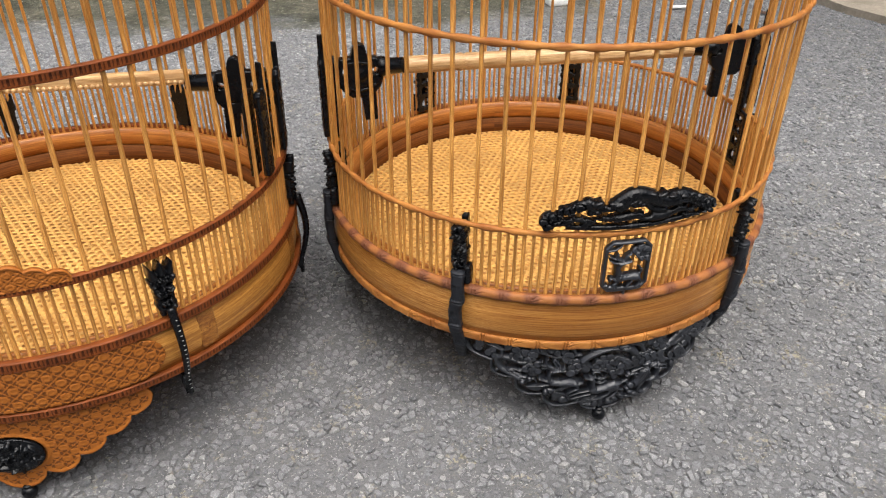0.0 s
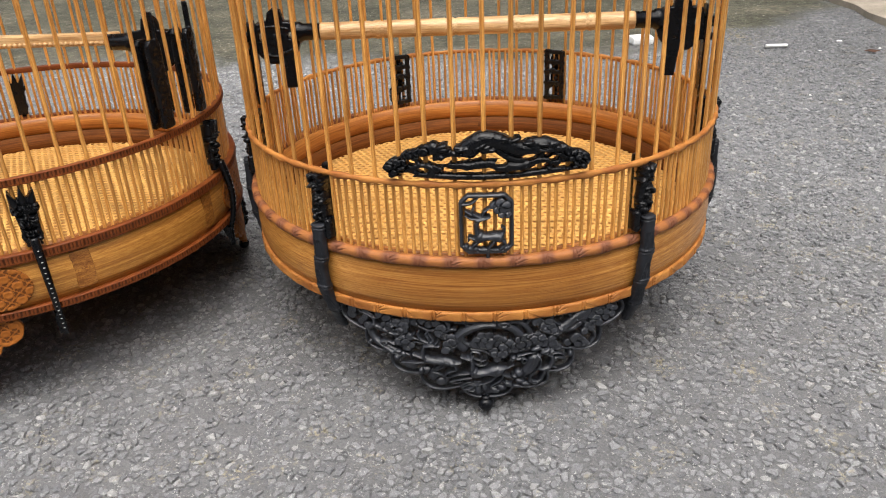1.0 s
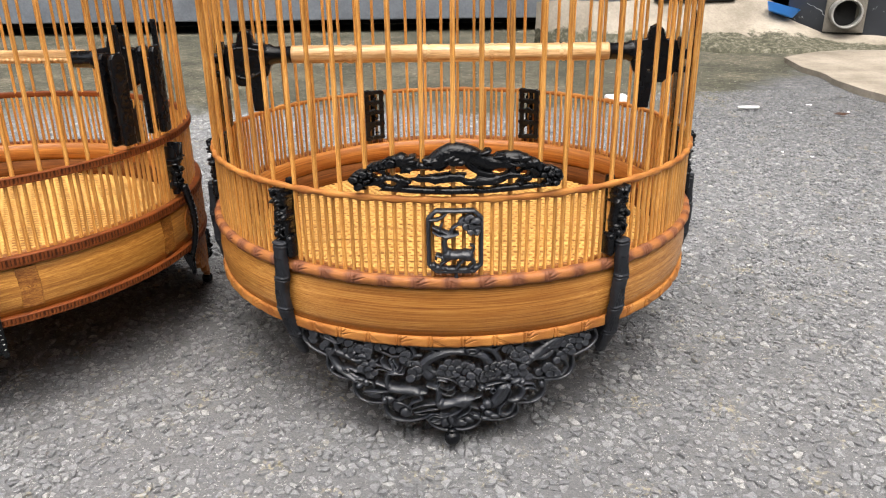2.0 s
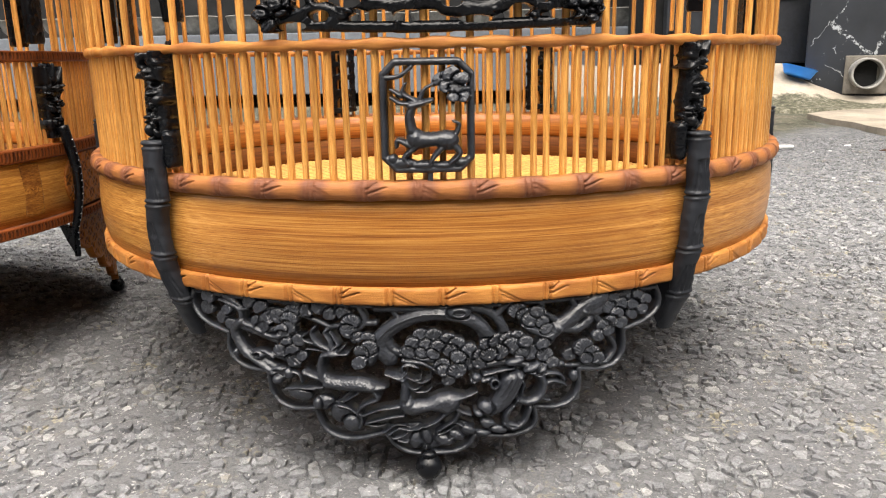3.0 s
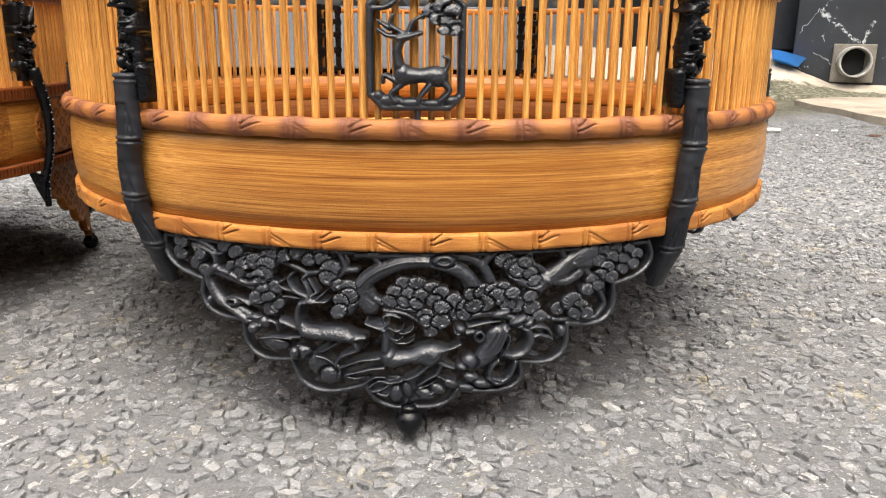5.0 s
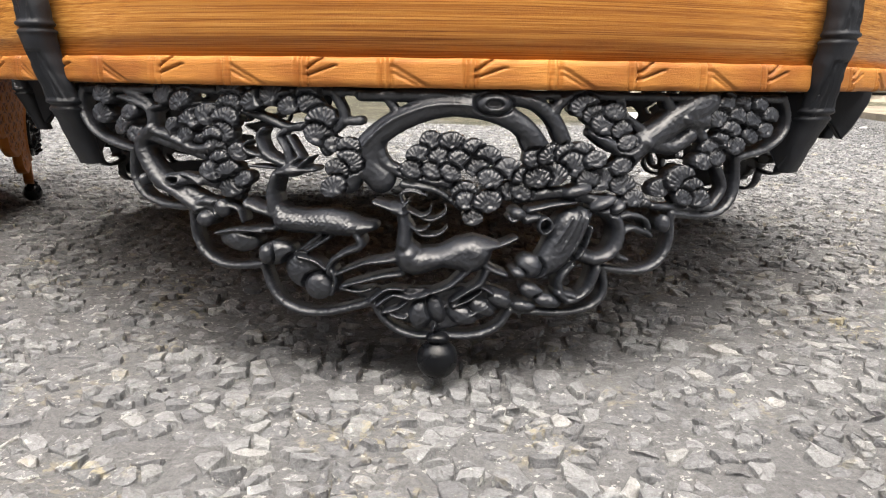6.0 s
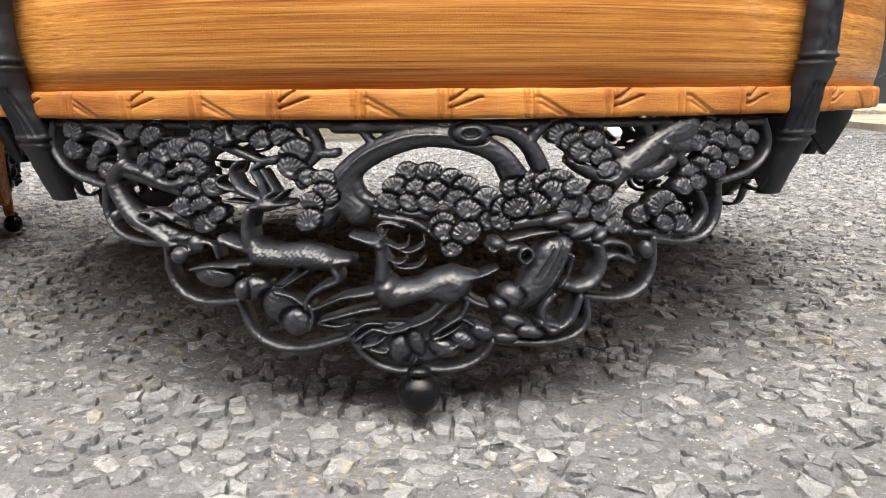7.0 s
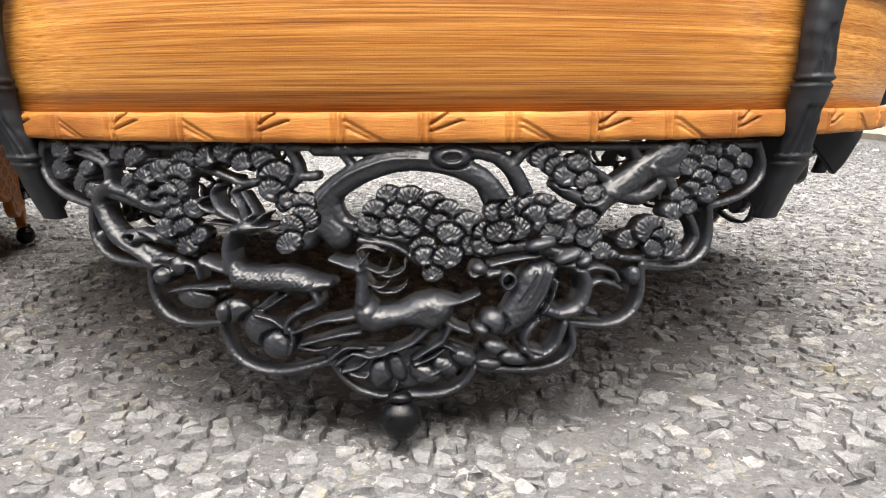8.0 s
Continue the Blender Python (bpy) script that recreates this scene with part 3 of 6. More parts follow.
def lattice_noise(x, y, size, seed):
    """Smooth random heights from 0 to 1 on a square lattice."""
    tab = np.random.RandomState(seed).rand(256, 256)
    u, w = x / size, y / size
    i, k = np.floor(u).astype(int), np.floor(w).astype(int)
    fu, fw = u - i, w - k
    fu, fw = fu * fu * (3 - 2 * fu), fw * fw * (3 - 2 * fw)
    p = [tab[(i + a) % 256, (k + c) % 256] for a in (0, 1) for c in (0, 1)]
    return (p[0] * (1 - fw) + p[1] * fw) * (1 - fu) + (p[2] * (1 - fw) + p[3] * fw) * fu


def sheet_height(x, y):
    """The bitumen between the stones: here sunk into pits, there level with their tops."""
    pits = 0.0030 * np.minimum(lattice_noise(x + 3, y + 3, 0.0105, 6) - 0.60, 0)
    flakes = 0.0015 * (np.abs(lattice_noise(x + 5, y + 5, 0.0052, 7) - 0.5) ** 0.5 - 0.95)
    return np.minimum(pits + flakes - 0.0006, -0.0004)


def swell(x, y):
    """Broad waves of the worn surface, always below its level."""
    return 0.0020 * (np.clip(lattice_noise(0.76 * x - 0.64 * y + 3, 0.64 * x + 0.76 * y + 3, 0.055, 8) * 1.6, 0, 1) - 1.0)


# a short slot broken out beside the foot
def in_slot(x, y):
    return (((x - 0.120) + 1.1 * (y - 0.0075)) / 0.0105) ** 2 + (((y - 0.0075) + 0.30 * (x - 0.120)) / 0.0026) ** 2 < 1


Z = near * (sheet_height(X, Y) + swell(X, Y)) - 0.006 * in_slot(X, Y) - 0.0004
ground = new("ground", grid_mesh("ground", np.stack([X, Y, Z], -1), len(gx), len(gy)))
ground.data.attributes.new("bitumen", "FLOAT", "POINT").data.foreach_set("value", near.astype(np.float32).ravel())
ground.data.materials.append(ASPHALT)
tagged(ground, "weathered grey asphalt with mossy concrete farther back", "ground", kind="structure")


def clipped(poly, nx, ny, d):
    """What is left of a convex outline on the near side of the line nx x + ny y = d."""
    out = []
    for (x0, y0), (x1, y1) in zip(poly, poly[1:] + poly[:1]):
        a, c = nx * x0 + ny * y0 - d, nx * x1 + ny * y1 - d
        if a <= 0:
            out.append((x0, y0))
        if a * c < 0:
            t = a / (a - c)
            out.append((x0 + t * (x1 - x0), y0 + t * (y1 - y0)))
    return out


def stone_chips():
    """Broken stones of uneven size, packed close: each a low block with a rough, tilted top."""
    rng = random.Random(11)
    pitch = 0.0063
    cells = {}
    for i in range(int((EAST - WEST) / pitch)):
        for k in range(int(((1.06 if WEST + i * pitch > 0.40 else NORTH) - SOUTH) / pitch)):
            if rng.random() < 0.12:
                continue
            for _ in range(1 if rng.random() < 0.86 else 3):
                cells.setdefault((i, k), []).append((WEST + (i + rng.random()) * pitch, SOUTH + (k + rng.random()) * pitch))
    co, faces = [], []
    for (i, k), here in cells.items():
        around = [q for a in range(-2, 3) for c in range(-2, 3) for q in cells.get((i + a, k + c), ())]
        for x, y in here:
            if in_slot(x, y):
                continue
            far = pitch * rng.uniform(0.62, 1.05)
            turn, stretch = rng.uniform(0, 6.28), rng.uniform(0.7, 1.0)
            c, n = math.cos(turn), math.sin(turn)
            ring = [(far * math.cos(0.7854 * j), far * stretch * math.sin(0.7854 * j)) for j in range(8)]
            poly = [(px * c - py * n, px * n + py * c) for px, py in ring]
            gap = rng.choice((0.0, 0.0001, 0.0003, 0.0006))
            for qx, qy in around:
                dx, dy = qx - x, qy - y
                d = math.hypot(dx, dy)
                if 0 < d < 2 * far:
                    poly = clipped(poly, dx / d, dy / d, d / 2 - gap)
                    if len(poly) < 3:
                        break
            if len(poly) < 3:
                continue
            # broken edges: points thrown in or out along each side
            rough = []
            for (x0, y0), (x1, y1) in zip(poly, poly[1:] + poly[:1]):
                cuts = min(1, int(math.hypot(x1 - x0, y1 - y0) / 0.0030))
                for j in range(cuts + 1):
                    t = (j + rng.uniform(-0.2, 0.2) * (j > 0)) / (cuts + 1)
                    b = rng.uniform(0.78, 1.0)
                    rough.append(((x0 + t * (x1 - x0)) * b, (y0 + t * (y1 - y0)) * b))
            n = len(rough)
            top = -rng.random() ** 1.3 * 0.0024
            lean, way = rng.uniform(0, 0.42), rng.uniform(0, 6.28)
            lx, ly = lean * math.cos(way), lean * math.sin(way)
            base = len(co)
            for inward, drop, jag in ((1.0, 0.0040, 0.0), (0.90, 0.0001, 0.0011)):
                for px, py in rough:
                    px, py = px * inward, py * inward
                    co.append((x + px, y + py, min(top + lx * px + ly * py, 0.0) - drop - jag * rng.random()))
            co.append((x + far * rng.uniform(-0.2, 0.2), y + far * rng.uniform(-0.2, 0.2), min(top, -0.0001)))
            for j in range(n):
                c = (j + 1) % n
                faces.append((base + j, base + c, base + n + c, base + n + j))
                faces.append((base + n + j, base + n + c, base + 2 * n))
    co = np.array(co)
    co[:, 2] += swell(co[:, 0], co[:, 1])
    me = bpy.data.meshes.new("stone_chips")
    me.from_pydata(co.tolist(), [], faces)
    me.polygons.foreach_set("use_smooth", np.zeros(len(me.polygons), dtype=bool))
    me.update()
    return me


chips_ob = part_of("stone_chips", stone_chips(), CHIPS, ground, "pale grey worn stone chips set in the asphalt")
tagged(chips_ob, kind="stuff")


# ---- pale concrete and walls behind ----
def slab(name, outline, z0, z1, mat, label, tilt=None):
    """A slab over an outline; tilt(x, y) gives its top."""
    bm = bmesh.new()
    top = [bm.verts.new((x, y, tilt(x, y) if tilt else z1)) for x, y in outline]
    low = [bm.verts.new((x, y, z0)) for x, y in outline]
    bm.faces.new(top)
    n = len(outline)
    for i in range(n):
        bm.faces.new((top[i], low[i], low[(i + 1) % n], top[(i + 1) % n]))
    bmesh.ops.recalc_face_normals(bm, faces=bm.faces)
    return solid(name, bm, mat, label, "pavement", "structure")


slab("pavement", [(0.845, 1.45), (0.822, 1.29), (0.830, 1.19), (0.815, 1.10), (0.818, 0.99), (0.85, 0.78), (0.94, 0.55), (1.2, 0.2), (6.0, -2.0), (6.0, 0.9), (1.5, 1.52), (1.15, 1.572), (1.06, 1.578), (0.98, 1.556), (0.91, 1.51)], -0.02, 0.012, CONCRETE, "pale worn concrete slab with a broken pointed edge")


def apron_place(s, t):
    """The pale apron: s runs along the wall, t from its broken front edge up to the wall."""
    x = 0.25 + 3.0 * s ** 1.6
    front = 1.60 + 0.45 * max(0.0, 0.85 - x) - 0.10 * max(0.0, x - 1.15) + 0.018 * math.sin(x * 31) + 0.010 * math.sin(x * 83)
    back = 1.86 if x < 0.97 else 1.86 - 0.445 * (x - 0.97)
    rise = 0.118 - 0.50 * min(max(x - 0.94, 0.0), 0.14) - 0.02 * max(x - 1.08, 0)
    y = front + (back - front) * t
    return (x, y, 0.010 + rise * (0.18 * t + 0.82 * t ** 1.7) + 0.003 * math.sin(x * 23 + y * 17) * t)


co = np.array([[apron_place(i / 90, k / 24) if k else tuple(np.array(apron_place(i / 90, 0)) - (0, 0, 0.03)) for k in range(25)] for i in range(91)])
apron = new("apron", grid_mesh("apron", co, 91, 25))
reach = [0.48 - 0.6 * min(max(x - 0.95, 0.0), 0.3) - k / 24 for i in range(91) for k in range(25) for x in (apron_place(i / 90, 0)[0],)]
apron.data.attributes.new("moss", "FLOAT", "POINT").data.foreach_set("value", reach)
apron.data.materials.append(MOSSY)
tagged(apron, "pale worn concrete apron sloping up to the dark wall", "pavement", kind="structure")

WALL_TURN = Matrix.Translation((0.98, 1.80, 0)) @ Matrix.Rotation(radians(-24), 4, "Z")
# unseen upper metres, here and on wall_back, are added to dim the ground
bm = bmesh.new()
box(bm, 0.0, 8.0, 0.0, 0.2, 0.0, 6.0, 0.004)
wall = solid("wall_right", bm, WALL, "dark grey wall with white lime splashes", "wall", "structure")
wall.matrix_basis = WALL_TURN
# the shade along this wall is put into its near-black colour
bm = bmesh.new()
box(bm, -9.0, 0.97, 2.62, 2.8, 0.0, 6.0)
solid("wall_back", bm, DARK, "back wall coloured near-black for the shade it stands in", "wall", "structure")
bm = bmesh.new()
box(bm, -6.0, 0.72, 2.28, 2.6, 0.045, 0.25, 0.004)
solid("ledge", bm, RISER, "slate grey ledge along the shaded back wall", "ledge", "structure")
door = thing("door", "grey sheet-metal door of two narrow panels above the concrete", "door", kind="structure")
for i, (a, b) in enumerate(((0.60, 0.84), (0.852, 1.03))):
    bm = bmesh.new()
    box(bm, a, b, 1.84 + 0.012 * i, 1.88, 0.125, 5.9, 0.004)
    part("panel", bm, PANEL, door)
bm = bmesh.new()
box(bm, 0.86, 0.965, 1.845, 1.852, 0.30, 0.33, 0.002)
part("crossbar", bm, MORTAR, door)
# added near-black filler, so the gaps round the panels show as shade
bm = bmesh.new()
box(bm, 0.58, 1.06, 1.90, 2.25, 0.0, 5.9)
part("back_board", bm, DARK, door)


def tin_bowl():
    prof = [(0.0, 0.0), (0.035, 0.0), (0.062, 0.028), (0.072, 0.062), (0.075, 0.064), (0.073, 0.067), (0.069, 0.064), (0.058, 0.03), (0.033, 0.005), (0.0, 0.005)]
    bm = bmesh.new()
    vs = [bm.verts.new((r, 0, z)) for r, z in prof]
    es = [bm.edges.new((a, b)) for a, b in zip(vs, vs[1:])]
    bmesh.ops.spin(bm, geom=vs + es, axis=(0, 0, 1), cent=(0, 0, 0), steps=28, angle=2 * math.pi)
    bmesh.ops.remove_doubles(bm, verts=bm.verts, dist=1e-5)
    bmesh.ops.recalc_face_normals(bm, faces=bm.faces)
    smooth(bm)
    return solid("bowl", bm, TIN, "dull metal bowl on the grey ledge", "bowl", group="bowls on the ledge")


bowl = tin_bowl()
bowl.matrix_basis = pose(-1.9, 2.42, 0.25)
for i in range(1, 16):
    copy_thing(bowl, pose(-1.9 + 0.165 * i, 2.42 + 0.01 * (i % 3), 0.25, 0, 0, 40 * i))

# unseen plain walls, added behind the camera and beside it to block low light
for name, x0, x1, y0, y1, h in (("wall_south", -9.0, 9.0, -2.9, -2.7, 2.3), ("wall_west", -5.2, -5.0, -2.7, 2.6, 1.3)):
    bm = bmesh.new()
    box(bm, x0, x1, y0, y1, 0.0, h)
    solid(name, bm, PLASTER, "unseen plain grey-brown wall added to block low light", "wall", "structure")

# drain pipe with its mortar collar
drain = thing("drain_pipe", "grey plastic drain pipe set in a mortar collar in the wall", "pipe", WALL_TURN @ pose(0.150, -0.006, 0.096))
bm = bmesh.new()
box(bm, -0.050, 0.055, -0.004, 0.05, -0.055, 0.047, 0.003)
part("collar", bm, MORTAR, drain)
part_of("pipe", lathe("pipe", [(0.041, -0.06), (0.041, 0.045), (0.0405, 0.047), (0.036, 0.047), (0.0355, 0.045), (0.0355, -0.06)], 48), PIPE, drain, "", pose(0, 0, 0, 90, 0, 8))
# a near-black disc stands in for the shade down the pipe
bm = bmesh.new()
bmesh.ops.create_cone(bm, cap_ends=True, segments=40, radius1=0.0352, radius2=0.0352, depth=0.004, matrix=pose(0, -0.006, 0, 90, 0, 8))
part("silt", bm, DARK, drain, "near-black disc that gives the pipe a shaded inside")

# blue plastic dish under the door
bm = bmesh.new()
rings = []
for z, rx, ry in ((0.0, 0.052, 0.03), (0.004, 0.056, 0.034), (0.034, 0.07, 0.044), (0.036, 0.073, 0.047), (0.034, 0.068, 0.042), (0.006, 0.052, 0.03)):
    rings.append([bm.verts.new((rx * math.cos(t), ry * math.sin(t), z + (0.007 * max(0, math.cos(t)) if z > 0.03 else 0))) for t in (2 * math.pi * k / 28 for k in range(28))])
for a, b in zip(rings, rings[1:]):
    for k in range(28):
        bm.faces.new((a[k], a[(k + 1) % 28], b[(k + 1) % 28], b[k]))
bm.faces.new(rings[0][::-1])
bm.faces.new(rings[-1])
smooth(bm)
dish = solid("plastic_dish", bm, BLUE, "bright blue plastic dish on the pale concrete", "dish")
dish.matrix_basis = pose(0.950, 1.775, 0.090, -8, 17, -14) @ Matrix.Diagonal((0.66, 0.8, 0.62, 1))

# white pipe end lying by the wall
piece = solid("pipe_offcut", rod("x", [(0, -0.05, 0), (0, 0.05, 0)], (0.018, 0.018), 20, False), WHITE, "short white plastic pipe offcut by the wall", "pipe")
piece.matrix_basis = pose(1.235, 1.575, 0.05, 0, 0, 12)
mod = piece.modifiers.new("thickness", "SOLIDIFY")
mod.thickness = 0.004

# litter on the asphalt
bm = rod("x", [(-0.019, 0, 0), (-0.017, 0, 0), (0.017, 0, 0), (0.019, 0, 0)], (0.0025, 0.0031, 0.0031, 0.0025), 12)
stub = solid("paper_roll", bm, WHITE, "small white paper roll lying on the asphalt", "litter")
stub.matrix_basis = pose(0.548, 0.862, 0.003, 0, 0, -4)
bm = bmesh.new()
box(bm, -0.021, 0.021, -0.014, 0.014, 0.0, 0.016, 0.005)
scrap = solid("foam_scrap", bm, WHITE, "white foam scrap on the mossy ground", "litter")
scrap.matrix_basis = pose(0.316, 0.93, 0.0, 4, 0, 12)
bm = bmesh.new()
pts = [(-0.02, 0.0, 0.002), (-0.008, 0.007, 0.006), (0.008, 0.008, 0.004), (0.02, 0.001, 0.007), (0.008, -0.006, 0.002), (-0.008, -0.006, 0.003)]
top = [bm.verts.new(p) for p in pts]
low = [bm.verts.new((p[0], p[1], p[2] - 0.0012)) for p in pts]
bm.faces.new(top)
bm.faces.new(low[::-1])
for i in range(6):
    bm.faces.new((top[i], low[i], low[(i + 1) % 6], top[(i + 1) % 6]))
leaf = solid("dry_leaf", bm, LEAF, "small curled brown dry leaf on the asphalt", "leaf")
leaf.matrix_basis = pose(0.69, 0.80, 0.0, 0, 0, -35) @ Matrix.Scale(0.62, 4)


def chip(name, x, y, w, turn, mat, label, seed, flat=0.3):
    """A small crumb lying on the asphalt."""
    bm = bmesh.new()
    bmesh.ops.create_icosphere(bm, subdivisions=2, radius=1.0)
    rng = random.Random(seed)
    for v in bm.verts:
        v.co *= 1.0 + rng.uniform(-0.14, 0.14)
        v.co = Vector((v.co.x * w, v.co.y * w * 0.7, v.co.z * w * flat))
    smooth(bm)
    ob = solid(name, bm, mat, label, "litter")
    ob.matrix_basis = pose(x, y, -0.0012, 0, 0, turn)


CRUMBS = [(0.676, 0.9, 0.0055), (0.718, 0.831, 0.004), (0.489, 0.55, 0.0028), (0.52, 0.521, 0.003), (0.613, 0.828, 0.003), (0.587, 0.829, 0.0024)]
for i, (x, y, w) in enumerate(CRUMBS):
    chip("paper_crumb", x, y, w, 47 * i, WHITE, "tiny white crumb of litter on the asphalt", i)

# ---- the two bird cages ----
R = 0.1755
N_BARS = 201


def trim_ring(name, z, hz, hr, style, r=R + 0.001, nodes=58):
    """A carved ring round the base. style: knotted, swollen or beaded."""
    carved = style in ("knotted", "swollen")
    if carved:
        # a face with many lines across it, rounded over at both edges, and a plain back
        bulge = 0.35 if style == "knotted" else 0.62
        prof = [(r + hr * (1 - bulge * abs(t) ** (6 if style == "knotted" else 2.6)), z + hz * t) for t in np.linspace(-1, 1, 19)]
        prof += [(r - 0.6 * hr, z + hz), (r - hr, z + 0.6 * hz), (r - hr, z - 0.6 * hz), (r - 0.6 * hr, z - hz)]
        face = np.array([1.0] * 19 + [0.0] * 4)
        across = np.array([(q[1] - z) / hz for q in prof])
    else:
        prof = oval_profile(r, z, hr, hz, 20 if style == "beaded" else 14, 0.8 if style == "twisted" else 0.5)
    n = 58 * {"knotted": 56, "beaded": 28, "swollen": 32}.get(style, 14)

    def bumps(th, k):
        out = face[None, :] if carved else np.cos(2 * np.pi * k)
        up = across[None, :] if carved else np.sin(2 * np.pi * k)
        at = th * nodes / (2 * np.pi) + {"swollen": 0.07}.get(style, 0.675)
        ph, odd = at % 1.0, np.floor(at) % 2
        knot = np.exp(-(ph / 0.030) ** 2) + np.exp(-((ph - 0.105) / 0.030) ** 2) + np.exp(-((ph - 1.0) / 0.030) ** 2)

        def stroke(p0, u0, lean, lo, hi, wide):
            """A cut that starts at p0 along the ring and u0 up it and leans as it goes."""
            return np.exp(-((ph - p0 - (up - u0) * lean) / wide) ** 2) * ((up > lo) & (up < hi))

        slant = odd * (stroke(0.11, 0.2, 0.26, 0.15, 0.96, 0.026) + stroke(0.11, -0.25, 0.48, -0.3, 0.55, 0.034))
        slant2 = (1 - odd) * (0.45 * stroke(0.14, 0.45, -0.30, -0.9, 0.55, 0.036) + 0.45 * stroke(0.16, 0.0, -0.33, -0.8, 0.1, 0.036))
        wave = np.cos(2 * np.pi * (ph - 0.045))
        if style == "beaded":
            bead = np.abs(np.sin(th * 232))
            channel = (out > 0.1) * (np.abs(up) < 0.5)
            dr = channel * (-0.0015 + 0.0017 * np.sqrt(bead) * np.clip(1.15 - (up / 0.5) ** 2, 0, 1))
            return dr * np.ones_like(th), 0 * dr
        amp = {"swollen": 0.00028, "twisted": 0.00045}.get(style, 0.0002)
        cut = {"knotted": 0.0013, "swollen": 0.0010}.get(style, 0.0004)
        dr = (out > 0.0) * (amp * wave - cut * (knot + slant + slant2))
        dz = up * amp * (0.3 if style == "knotted" else 0.8) * wave
        return dr, dz * np.ones_like(k)

    return lathe(name, prof, n, bumps, sunk_under=-0.0005 if style == "beaded" else None)


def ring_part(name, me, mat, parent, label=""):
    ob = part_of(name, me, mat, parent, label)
    me.materials.append(SUNK_BROWN if mat in (TRIM_ORANGE, MID_RING) else TRIM_BROWN)
    return ob


def dome_line(r, tall, step=0):
    """The line of a bar from the base up into the dome."""
    pts = [Vector((0, -r, z)) for z in (0.112, 0.16, 0.22, 0.28, 0.34)]
    for k in range(1, 8):
        a = radians(90 * k / 8.5)
        pts.append(Vector((0, -r * math.cos(a) ** 0.8, 0.34 + 0.11 * math.sin(a))))
    return pts


bar_tall = bpy.data.meshes.new("bar_tall")
b = rod("x", dome_line(R - 0.002, True), [0.00142] * 12, 7, False)
b.to_mesh(bar_tall)
b.free()
bar_short = bpy.data.meshes.new("bar_short")
b = rod("x", [(0, 0.002 - R, 0.112), (0, 0.002 - R, 0.1615)], [0.00120] * 2, 7, False)
b.to_mesh(bar_short)
b.free()


def cage_mat():
    """Cane strips woven in three directions, each passing over and under the others, cut to a disc."""
    bm = bmesh.new()
    rr, pitch, w = 0.1655, 0.0056, 0.00122
    wave = 2 * math.pi / (pitch * 1.1547)
    for k, turn in enumerate((0, 60, 120)):
        rot = Matrix.Rotation(radians(turn), 4, "Z")
        n = int(rr / pitch)
        for i in range(-n, n + 1):
            y = (i + (0.5 if k == 2 else 0.0)) * pitch
            if abs(y) > rr - 0.001:
                continue
            half = math.sqrt(rr * rr - y * y)
            m = max(4, int(2 * half / 0.0021))
            rows = []
            for j in range(m + 1):
                x = -half + 2 * half * j / m
                z = 0.0008 + 0.00035 * math.cos(wave * x + math.pi * (i % 2) + 2.1 * k)
                rows.append([bm.verts.new(rot @ Vector((x, y + q * w, z + t))) for q, t in ((-1, 0), (-0.5, 0.0003), (0.5, 0.0003), (1, 0))])
            for a, c in zip(rows, rows[1:]):
                for q in range(3):
                    bm.faces.new((a[q], c[q], c[q + 1], a[q + 1]))
    smooth(bm)
    return bm


